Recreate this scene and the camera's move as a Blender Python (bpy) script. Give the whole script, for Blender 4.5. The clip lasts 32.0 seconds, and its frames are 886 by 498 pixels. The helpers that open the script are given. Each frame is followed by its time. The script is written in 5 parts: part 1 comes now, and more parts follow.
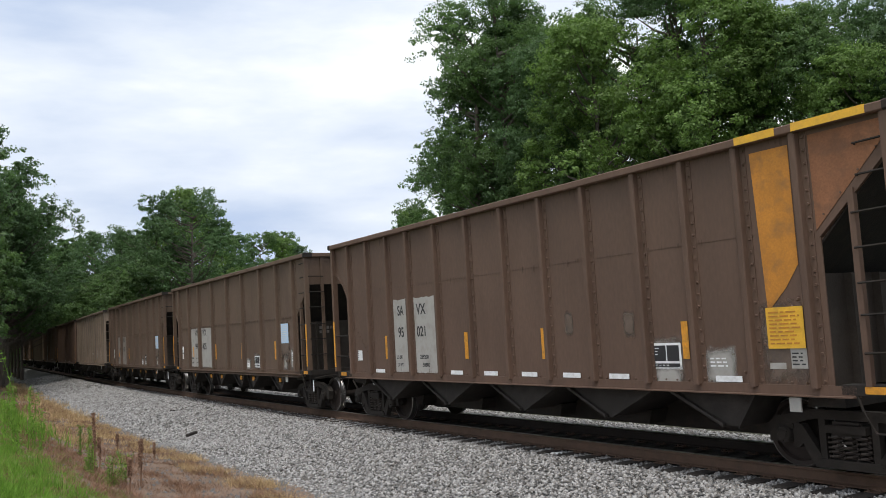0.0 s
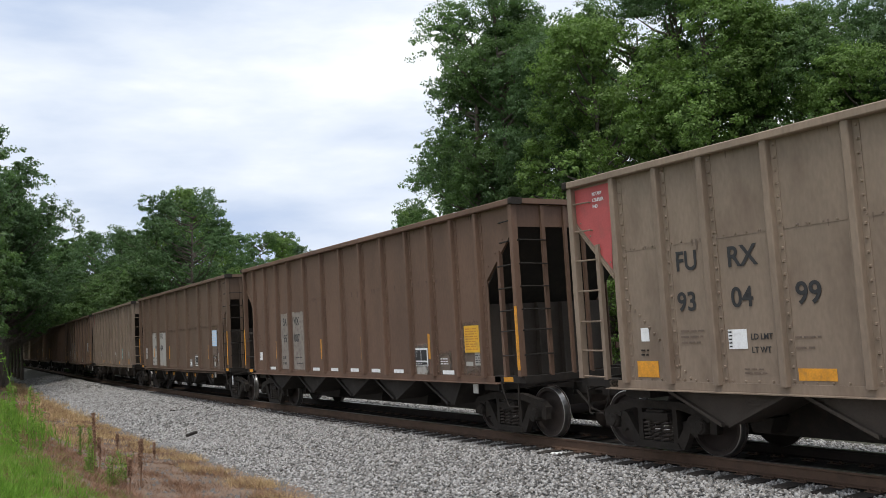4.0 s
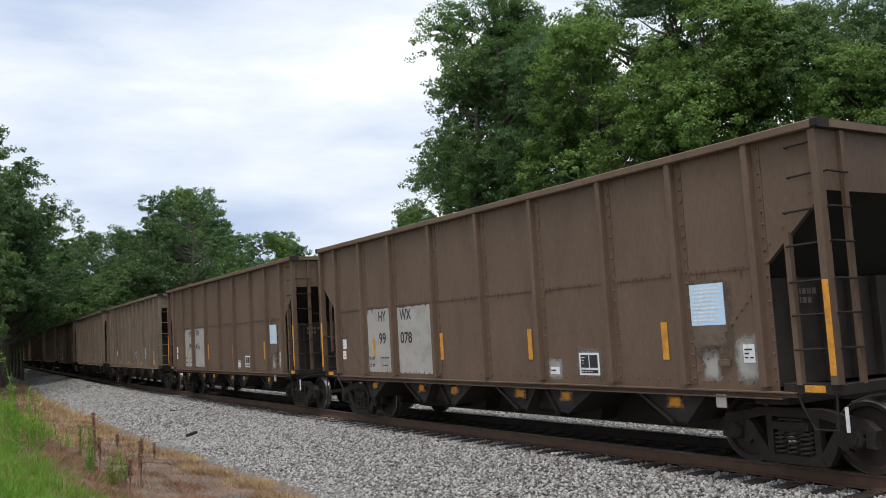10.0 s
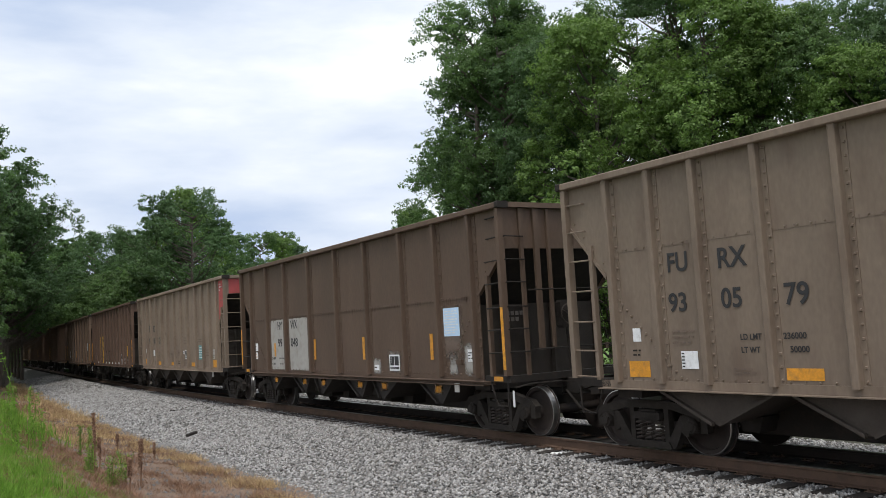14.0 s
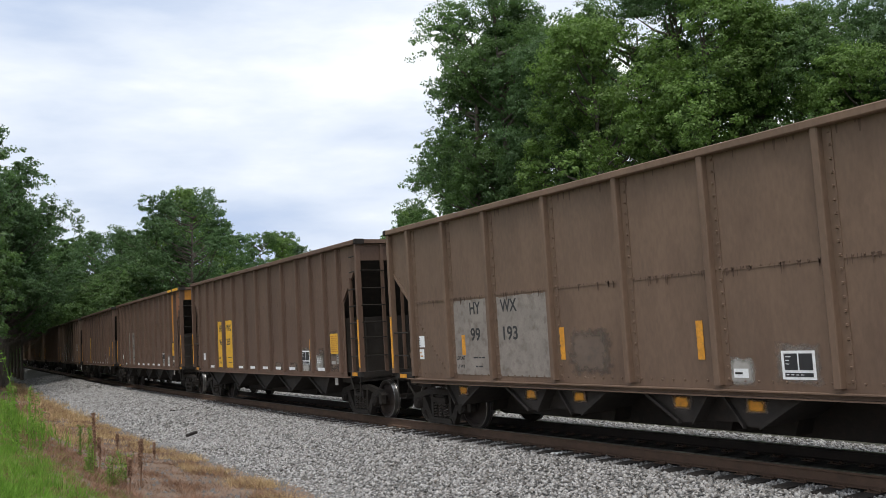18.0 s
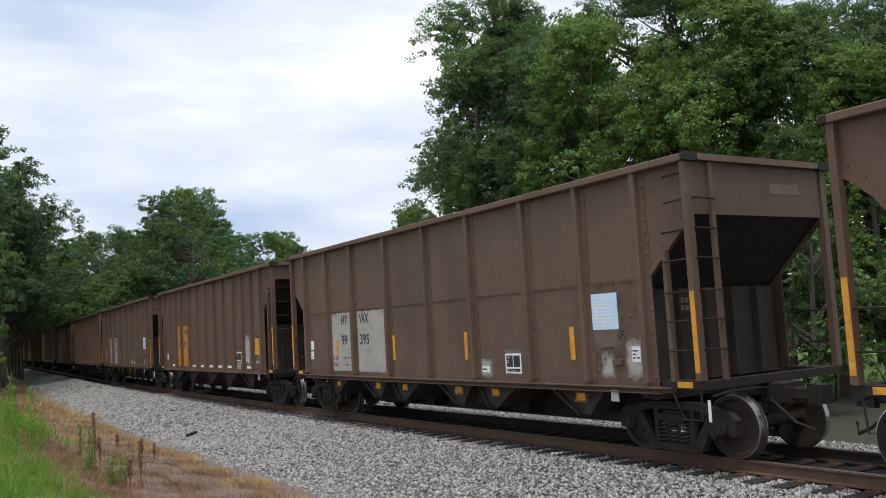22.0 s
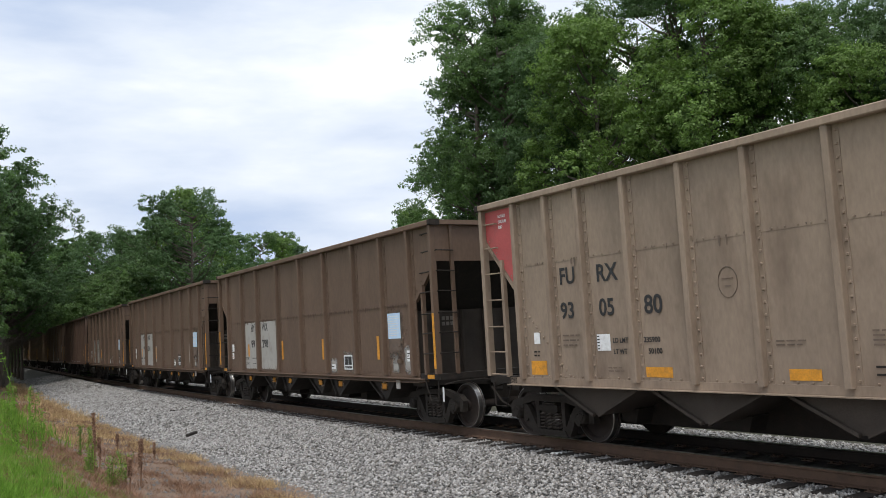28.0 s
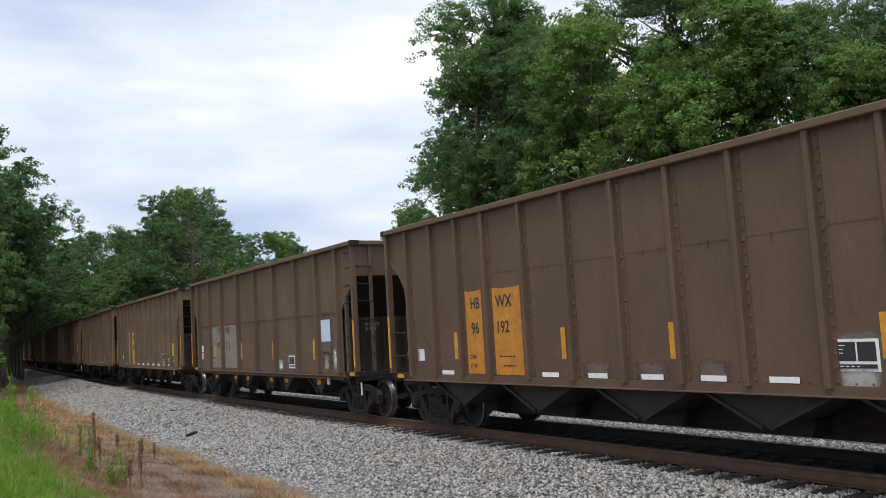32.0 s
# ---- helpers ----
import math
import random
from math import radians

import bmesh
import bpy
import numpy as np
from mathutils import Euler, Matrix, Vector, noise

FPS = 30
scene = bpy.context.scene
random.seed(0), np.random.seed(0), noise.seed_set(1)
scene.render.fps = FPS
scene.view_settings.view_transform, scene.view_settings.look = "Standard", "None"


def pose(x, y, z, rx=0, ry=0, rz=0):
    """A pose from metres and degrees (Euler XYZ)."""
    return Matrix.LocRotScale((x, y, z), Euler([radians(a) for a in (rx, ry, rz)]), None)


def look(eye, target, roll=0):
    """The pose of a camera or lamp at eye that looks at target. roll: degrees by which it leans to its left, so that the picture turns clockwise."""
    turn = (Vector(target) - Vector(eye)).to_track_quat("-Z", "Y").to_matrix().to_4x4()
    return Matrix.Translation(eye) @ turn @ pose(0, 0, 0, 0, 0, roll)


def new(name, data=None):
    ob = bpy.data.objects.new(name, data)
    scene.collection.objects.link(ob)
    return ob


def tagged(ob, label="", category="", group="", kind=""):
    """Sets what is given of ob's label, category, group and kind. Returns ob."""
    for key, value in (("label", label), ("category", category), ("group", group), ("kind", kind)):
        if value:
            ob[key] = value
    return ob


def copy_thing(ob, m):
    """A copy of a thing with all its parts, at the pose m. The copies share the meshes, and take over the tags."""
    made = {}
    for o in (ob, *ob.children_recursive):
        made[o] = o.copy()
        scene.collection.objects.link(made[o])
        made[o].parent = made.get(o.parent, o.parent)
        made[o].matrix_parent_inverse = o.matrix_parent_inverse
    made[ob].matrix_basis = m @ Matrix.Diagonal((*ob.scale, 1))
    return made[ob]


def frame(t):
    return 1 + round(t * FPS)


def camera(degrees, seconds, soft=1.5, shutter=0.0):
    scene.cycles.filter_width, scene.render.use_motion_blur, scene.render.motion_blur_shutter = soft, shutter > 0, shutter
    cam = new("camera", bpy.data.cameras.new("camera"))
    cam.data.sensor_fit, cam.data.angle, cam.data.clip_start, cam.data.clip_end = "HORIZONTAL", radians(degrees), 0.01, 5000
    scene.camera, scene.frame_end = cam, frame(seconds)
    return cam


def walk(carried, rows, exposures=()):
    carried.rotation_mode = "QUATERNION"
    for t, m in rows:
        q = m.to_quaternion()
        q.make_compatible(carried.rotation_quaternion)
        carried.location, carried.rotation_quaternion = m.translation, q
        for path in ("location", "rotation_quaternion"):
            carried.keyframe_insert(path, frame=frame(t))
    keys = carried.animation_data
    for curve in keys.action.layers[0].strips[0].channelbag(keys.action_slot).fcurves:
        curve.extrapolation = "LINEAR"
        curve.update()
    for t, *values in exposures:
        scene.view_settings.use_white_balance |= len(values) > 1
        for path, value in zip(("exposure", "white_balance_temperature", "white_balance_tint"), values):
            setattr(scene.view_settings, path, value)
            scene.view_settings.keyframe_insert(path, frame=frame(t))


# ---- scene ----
# One coal train of open hopper cars on a nearly straight track; x runs along the track, y away from the camera, rail tops at z = 0.
EYE_Z, TRACK_Y, BEND, TANGENT = 2.0928, 11.0308, 0.0012198, -60.0
SECONDS, PITCH, HALF_LEN, WHEEL_R = 32.0, 16.5, 7.42, 0.457


def along(s, off=0.0):
    """A point of the track's plan at arc length s, off metres towards the camera's side, and the heading in radians: a wide curve that runs out into a straight."""
    near = max(s, TANGENT)
    a, rest = BEND * near, s - near
    r = 1 / BEND + off
    return r * math.sin(a) + rest * math.cos(a), TRACK_Y + 1 / BEND - r * math.cos(a) + rest * math.sin(a), a


def travelled(t):
    """How far the train has gone by t seconds: it gathers speed a little."""
    return 14.7503 * t - 0.000926 * t * t + 0.000319 * t ** 3


# ---- camera ----
cam = camera(54.28, SECONDS, soft=0.85)
_yaw, _pitch = 0.99172, 0.09165
_aim = (-math.sin(_yaw) * math.cos(_pitch), math.cos(_yaw) * math.cos(_pitch), EYE_Z + math.sin(_pitch))
_view = look((0, 0, EYE_Z), _aim, -3.2765)
walk(cam, [(0, _view), (SECONDS, _view)], [(0, 0.0), (SECONDS, 0.0)])

# ---- sky and sun ----
SUN_EL, SUN_AZ = radians(70), radians(131)
world = bpy.data.worlds.new("sky")
scene.world = world
world.use_nodes = True
wn, wl = world.node_tree.nodes, world.node_tree.links
wn.clear()


def wnode(kind, **kw):
    n = wn.new(kind)
    for k, v in kw.items():
        setattr(n, k, v)
    return n


w_out, w_bg = wnode("ShaderNodeOutputWorld"), wnode("ShaderNodeBackground")
w_sky = wnode("ShaderNodeTexSky", sky_type="NISHITA", sun_disc=False, sun_elevation=SUN_EL, sun_rotation=SUN_AZ)
w_dim = wnode("ShaderNodeMixRGB", blend_type="MULTIPLY")
w_dim.inputs[0].default_value = 1.0
w_dim.inputs[2].default_value = (0.15, 0.15, 0.15, 1)
w_co, w_map = wnode("ShaderNodeTexCoord"), wnode("ShaderNodeMapping")
w_map.inputs["Scale"].default_value = (0.8, 0.8, 3.0)
w_map.inputs["Location"].default_value = (0.32, 0.02, 0.06)
w_n1, w_n2 = wnode("ShaderNodeTexNoise"), wnode("ShaderNodeTexNoise")
for n_, sc_, de_ in ((w_n1, 2.3, 8), (w_n2, 3.3, 7)):
    n_.inputs["Scale"].default_value, n_.inputs["Detail"].default_value, n_.inputs["Roughness"].default_value = sc_, de_, 0.5
w_r1, w_r2 = wnode("ShaderNodeValToRGB"), wnode("ShaderNodeValToRGB")
w_r1.color_ramp.elements[0].position, w_r1.color_ramp.elements[1].position = 0.32, 0.66
w_r1.color_ramp.elements[0].color = (0.50, 0.62, 0.85, 1)
w_r1.color_ramp.elements[1].color = (1.30, 1.29, 1.27, 1)
w_haze = w_r1.color_ramp.elements.new(0.50)
w_haze.color = (0.86, 0.93, 1.04, 1)
w_r2.color_ramp.elements[0].position, w_r2.color_ramp.elements[1].position = 0.05, 0.36
w_r2.color_ramp.elements[0].color = (0.8, 0.8, 0.8, 1)
w_mix = wnode("ShaderNodeMixRGB")
wl.new(w_co.outputs["Generated"], w_map.inputs[0])
wl.new(w_map.outputs[0], w_n1.inputs["Vector"])
wl.new(w_map.outputs[0], w_n2.inputs["Vector"])
wl.new(w_n1.outputs["Fac"], w_r1.inputs[0])
wl.new(w_n2.outputs["Fac"], w_r2.inputs[0])
wl.new(w_sky.outputs[0], w_dim.inputs[1])
wl.new(w_r2.outputs[0], w_mix.inputs[0])
wl.new(w_dim.outputs[0], w_mix.inputs[1])
wl.new(w_r1.outputs[0], w_mix.inputs[2])
wl.new(w_mix.outputs[0], w_bg.inputs[0])
wl.new(w_bg.outputs[0], w_out.inputs[0])
w_bg.inputs[1].default_value = 1.0

sun = new("sun", bpy.data.lights.new("sun", "SUN"))
sun.data.energy, sun.data.angle, sun.data.color = 2.5, radians(24), (1.0, 0.95, 0.87)
sun.matrix_basis = look((8, -7, 30), (0, 0, 0))


# ---- materials ----
def material(name, base, rough=0.8, metal=0.0, vary=0.25, scale=3.0, fine=40.0, bump=0.15, tint=None, stretch=(1, 1, 1), by_object=False, by_island=0.0, through_light=0.0, dirt=0.0):
    """A procedural surface: base colour, broad stains, fine grain and relief, at real-world size."""
    m = bpy.data.materials.new(name)
    m.use_nodes = True
    nt = m.node_tree
    nt.nodes.clear()

    def nd(kind, **kw):
        n = nt.nodes.new(kind)
        for k, v in kw.items():
            setattr(n, k, v)
        return n
    out, bs = nd("ShaderNodeOutputMaterial"), nd("ShaderNodeBsdfPrincipled")
    co, mp = nd("ShaderNodeTexCoord"), nd("ShaderNodeMapping")
    mp.inputs["Scale"].default_value = stretch
    nt.links.new(co.outputs["Object"], mp.inputs[0])
    info = nd("ShaderNodeObjectInfo")
    off = nd("ShaderNodeVectorMath", operation="SCALE")
    one = nd("ShaderNodeCombineXYZ")
    for i in range(3):
        nt.links.new(info.outputs["Random"], one.inputs[i])
    nt.links.new(one.outputs[0], off.inputs[0])
    off.inputs["Scale"].default_value = 37.0
    nt.links.new(off.outputs[0], mp.inputs["Location"])
    n1, n2 = nd("ShaderNodeTexNoise"), nd("ShaderNodeTexNoise")
    for n, sc, det in ((n1, scale, 5.0), (n2, fine, 3.0)):
        n.inputs["Scale"].default_value, n.inputs["Detail"].default_value = sc, det
        nt.links.new(mp.outputs[0], n.inputs["Vector"])
    if by_object:
        col = info.outputs["Color"]
    else:
        rgb = nd("ShaderNodeRGB")
        rgb.outputs[0].default_value = (*base, 1)
        col = rgb.outputs[0]
    ramp = nd("ShaderNodeMapRange")
    ramp.inputs["From Min"].default_value, ramp.inputs["From Max"].default_value = 0.25, 0.75
    ramp.inputs["To Min"].default_value, ramp.inputs["To Max"].default_value = 1 - vary, 1 + vary
    nt.links.new(n1.outputs["Fac"], ramp.inputs["Value"])
    grain = nd("ShaderNodeMapRange")
    grain.inputs["From Min"].default_value, grain.inputs["From Max"].default_value = 0.25, 0.75
    grain.inputs["To Min"].default_value, grain.inputs["To Max"].default_value = 1 - vary * 0.6, 1 + vary * 0.6
    nt.links.new(n2.outputs["Fac"], grain.inputs["Value"])
    mul = nd("ShaderNodeMath", operation="MULTIPLY")
    nt.links.new(ramp.outputs[0], mul.inputs[0])
    nt.links.new(grain.outputs[0], mul.inputs[1])
    if by_island:
        geo = nd("ShaderNodeNewGeometry")
        isl = nd("ShaderNodeMapRange")
        isl.inputs["To Min"].default_value, isl.inputs["To Max"].default_value = 1 - by_island, 1 + by_island
        nt.links.new(geo.outputs["Random Per Island"], isl.inputs["Value"])
        mul2 = nd("ShaderNodeMath", operation="MULTIPLY")
        nt.links.new(mul.outputs[0], mul2.inputs[0])
        nt.links.new(isl.outputs[0], mul2.inputs[1])
        mul = mul2
    sc = nd("ShaderNodeVectorMath", operation="SCALE")
    nt.links.new(col, sc.inputs[0])
    nt.links.new(mul.outputs[0], sc.inputs["Scale"])
    final = sc.outputs[0]
    if tint:
        mx = nd("ShaderNodeMixRGB")
        n3 = nd("ShaderNodeTexNoise")
        n3.inputs["Scale"].default_value, n3.inputs["Detail"].default_value = scale * 2.3, 6.0
        nt.links.new(mp.outputs[0], n3.inputs["Vector"])
        rr = nd("ShaderNodeMapRange")
        rr.inputs["From Min"].default_value, rr.inputs["From Max"].default_value = 0.5, 0.72
        rr.inputs["To Max"].default_value = dirt or 0.6
        nt.links.new(n3.outputs["Fac"], rr.inputs["Value"])
        nt.links.new(rr.outputs[0], mx.inputs[0])
        nt.links.new(final, mx.inputs[1])
        mx.inputs[2].default_value = (*tint, 1)
        final = mx.outputs[0]
    nt.links.new(final, bs.inputs["Base Color"])
    bs.inputs["Roughness"].default_value, bs.inputs["Metallic"].default_value = rough, metal
    if bump:
        bp = nd("ShaderNodeBump")
        bp.inputs["Strength"].default_value, bp.inputs["Distance"].default_value = bump, 0.02
        nt.links.new(n2.outputs["Fac"], bp.inputs["Height"])
        nt.links.new(bp.outputs[0], bs.inputs["Normal"])
    if through_light:
        bs.inputs["Specular IOR Level"].default_value = 0.2
        tr, ms = nd("ShaderNodeBsdfTranslucent"), nd("ShaderNodeMixShader")
        ms.inputs[0].default_value = through_light
        glow = nd("ShaderNodeVectorMath", operation="MULTIPLY")
        glow.inputs[1].default_value = (1.3, 1.45, 0.95)
        nt.links.new(final, glow.inputs[0])
        nt.links.new(glow.outputs[0], tr.inputs[0])
        nt.links.new(bs.outputs[0], ms.inputs[1])
        nt.links.new(tr.outputs[0], ms.inputs[2])
        nt.links.new(ms.outputs[0], out.inputs[0])
    else:
        nt.links.new(bs.outputs[0], out.inputs[0])
    return m


PAINT = material("weathered_car_paint", (0.1, 0.08, 0.07), 0.72, 0, 0.19, 0.75, 16, 0.05, tint=(0.078, 0.043, 0.028), stretch=(1.3, 1, 0.5), by_object=True, dirt=0.4)
STREAK = material("rust_streaks", (0.085, 0.050, 0.035), 0.85, 0, 0.3, 4, 40, 0.1)
# underframe and hopper steel: grime, made darker still for the underside's shade
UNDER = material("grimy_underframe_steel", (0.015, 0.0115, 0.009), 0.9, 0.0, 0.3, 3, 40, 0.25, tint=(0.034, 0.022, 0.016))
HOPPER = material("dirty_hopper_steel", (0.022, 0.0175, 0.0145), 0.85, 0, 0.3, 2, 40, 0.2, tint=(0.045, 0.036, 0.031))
# dirty taupe, with shadow on the hopper plates worked into the base colour
HOPPERP = material("dirty_taupe_hopper_steel", (0.048, 0.037, 0.029), 0.85, 0, 0.25, 2, 40, 0.2, tint=(0.06, 0.05, 0.04))
SPRING = material("dusty_spring_steel", (0.045, 0.035, 0.029), 0.85, 0.0, 0.25, 5, 50, 0.2)
TRUCKM = material("dusty_cast_steel", (0.019, 0.0145, 0.011), 0.92, 0.0, 0.35, 5, 50, 0.3, tint=(0.038, 0.030, 0.026))
WHEELM = material("rusty_wheel_steel", (0.026, 0.018, 0.015), 0.85, 0.0, 0.3, 6, 60, 0.2)
TREAD = material("polished_tread_steel", (0.32, 0.31, 0.30), 0.3, 0.9, 0.1, 8, 90, 0.05)
YELLOW = material("faded_safety_yellow", (0.62, 0.27, 0.02), 0.6, 0, 0.2, 5, 40, 0.1, tint=(0.2, 0.11, 0.05), dirt=0.5)
YPANEL = material("yellow_panel_paint", (0.72, 0.40, 0.03), 0.6, 0, 0.12, 3, 40, 0.08, tint=(0.35, 0.2, 0.06), dirt=0.35)
OPANEL = material("orange_panel_paint", (0.50, 0.20, 0.02), 0.6, 0, 0.18, 3, 40, 0.08, tint=(0.2, 0.1, 0.04), dirt=0.5)
GPANEL = material("grey_panel_paint", (0.37, 0.355, 0.33), 0.7, 0, 0.08, 2, 40, 0.08, tint=(0.22, 0.19, 0.165), dirt=0.45)
GPANEL2 = material("worn_grey_panel_paint", (0.235, 0.205, 0.18), 0.75, 0, 0.18, 3, 40, 0.08, tint=(0.11, 0.085, 0.07), dirt=0.7)
FADED = material("faded_panel_paint", (0.142, 0.102, 0.078), 0.75, 0, 0.2, 3, 40, 0.08, tint=(0.08, 0.065, 0.055), dirt=0.7)
WHITE = material("white_decal", (0.78, 0.79, 0.8), 0.6, 0, 0.1, 6, 50, 0.05, tint=(0.45, 0.42, 0.4), dirt=0.4)
PALE = material("pale_blue_placard", (0.52, 0.70, 0.90), 0.35, 0, 0.05, 4, 40, 0.03)
BLACK = material("black_decal", (0.018, 0.018, 0.02), 0.6, 0, 0.1, 6, 50, 0.05)
TEAL = material("teal_decal", (0.10, 0.30, 0.31), 0.6, 0, 0.12, 6, 50, 0.05)
REDM = material("faded_red_paint", (0.42, 0.075, 0.075), 0.6, 0, 0.15, 2, 40, 0.08, tint=(0.25, 0.08, 0.07), dirt=0.4)
RUSTO = material("orange_rust_primer", (0.24, 0.10, 0.045), 0.75, 0, 0.25, 2, 40, 0.1, tint=(0.1, 0.06, 0.04), dirt=0.5)
RAILM = material("rusty_rail_steel", (0.10, 0.06, 0.04), 0.8, 0.15, 0.25, 4, 60, 0.2)
RAILTOP = material("worn_rail_head", (0.40, 0.38, 0.36), 0.35, 0.9, 0.1, 4, 60, 0.05)
# the far rail's steel, its colour darkened for the shade beneath the train
RAILF = material("coal_dusted_rail_steel", (0.030, 0.022, 0.018), 0.85, 0.1, 0.25, 4, 60, 0.2)
TIEM = material("creosoted_timber", (0.026, 0.021, 0.018), 0.9, 0, 0.4, 4, 50, 0.5, stretch=(4, 0.6, 1))
STONE = material("crushed_granite", (0.235, 0.232, 0.230), 0.8, 0, 0.25, 16, 60, 0.3, tint=(0.27, 0.215, 0.165), by_island=0.85, dirt=0.6)
# coal stain, with the shade under the train darkened into the colour
GRIME_SHADE = material("coal_stained_ballast", (0.014, 0.012, 0.0105), 0.95, 0, 0.5, 18, 45, 0.9, tint=(0.03, 0.027, 0.024), dirt=0.4)
BED = material("ballast_bed_stone", (0.16, 0.158, 0.155), 0.9, 0, 0.5, 22, 45, 0.9, tint=(0.10, 0.09, 0.085), dirt=0.6)
LEAF = material("green_foliage", (0.108, 0.174, 0.068), 0.5, 0, 0.3, 0.3, 4, 0, by_island=0.28, through_light=0.42)
LEAF2 = material("yellow_green_foliage", (0.142, 0.218, 0.066), 0.5, 0, 0.25, 0.35, 4, 0, by_island=0.28, through_light=0.4)
LEAFD = material("deep_green_foliage", (0.088, 0.148, 0.066), 0.5, 0, 0.3, 0.35, 4, 0, by_island=0.28, through_light=0.35)
BARK = material("grey_brown_bark", (0.11, 0.09, 0.075), 0.9, 0, 0.35, 3, 25, 0.6, stretch=(1, 1, 0.3))
GRASS = material("fresh_grass", (0.145, 0.265, 0.04), 0.7, 0, 0.2, 1.2, 9, 0, by_island=0.35, through_light=0.3)
STRAW = material("dry_straw", (0.46, 0.33, 0.19), 0.8, 0, 0.2, 1.5, 9, 0, by_island=0.35, through_light=0.2)
WEEDM = material("yellow_green_weeds", (0.15, 0.22, 0.05), 0.7, 0, 0.2, 1.2, 9, 0, by_island=0.35, through_light=0.3)
DEADW = material("dead_brown_weeds", (0.235, 0.138, 0.094), 0.9, 0, 0.25, 1.5, 9, 0, by_island=0.4, through_light=0.1)


def sprayed(solid):
    """The same paint as a dusting of overspray: it thins out raggedly towards its patch's edges."""
    m = solid.copy()
    m.name = solid.name + "_overspray"
    nt = m.node_tree
    out = next(n for n in nt.nodes if n.type == "OUTPUT_MATERIAL")
    body = out.inputs[0].links[0].from_socket
    co, ab, sh = nt.nodes.new("ShaderNodeTexCoord"), nt.nodes.new("ShaderNodeVectorMath"), nt.nodes.new("ShaderNodeVectorMath")
    sh.operation, ab.operation = "MULTIPLY_ADD", "ABSOLUTE"
    sh.inputs[1].default_value, sh.inputs[2].default_value = (2, 2, 2), (-1, -1, -1)
    nt.links.new(co.outputs["Generated"], sh.inputs[0])
    nt.links.new(sh.outputs[0], ab.inputs[0])
    xyz, big, ns = nt.nodes.new("ShaderNodeSeparateXYZ"), nt.nodes.new("ShaderNodeMath"), nt.nodes.new("ShaderNodeTexNoise")
    nt.links.new(ab.outputs[0], xyz.inputs[0])
    big.operation = "SMOOTH_MAX"
    big.inputs[2].default_value = 0.5
    nt.links.new(xyz.outputs["X"], big.inputs[0])
    nt.links.new(xyz.outputs["Z"], big.inputs[1])
    ns.inputs["Scale"].default_value, ns.inputs["Detail"].default_value = 9.0, 6.0
    nt.links.new(co.outputs["Object"], ns.inputs["Vector"])
    edge = nt.nodes.new("ShaderNodeMath")
    edge.operation = "MULTIPLY_ADD"
    edge.inputs[1].default_value = 0.55
    nt.links.new(ns.outputs["Fac"], edge.inputs[0])
    nt.links.new(big.outputs[0], edge.inputs[2])
    fall = nt.nodes.new("ShaderNodeMapRange")
    fall.interpolation_type = "SMOOTHSTEP"
    for k, v in (("From Min", 0.72), ("From Max", 1.22), ("To Min", 0.92), ("To Max", 0.0)):
        fall.inputs[k].default_value = v
    nt.links.new(edge.outputs[0], fall.inputs["Value"])
    clear, mix = nt.nodes.new("ShaderNodeBsdfTransparent"), nt.nodes.new("ShaderNodeMixShader")
    nt.links.new(fall.outputs[0], mix.inputs[0])
    nt.links.new(clear.outputs[0], mix.inputs[1])
    nt.links.new(body, mix.inputs[2])
    nt.links.new(mix.outputs[0], out.inputs[0])
    return m


SPRAY = {m.name: sprayed(m) for m in (GPANEL, GPANEL2, FADED, WHITE, YELLOW)}


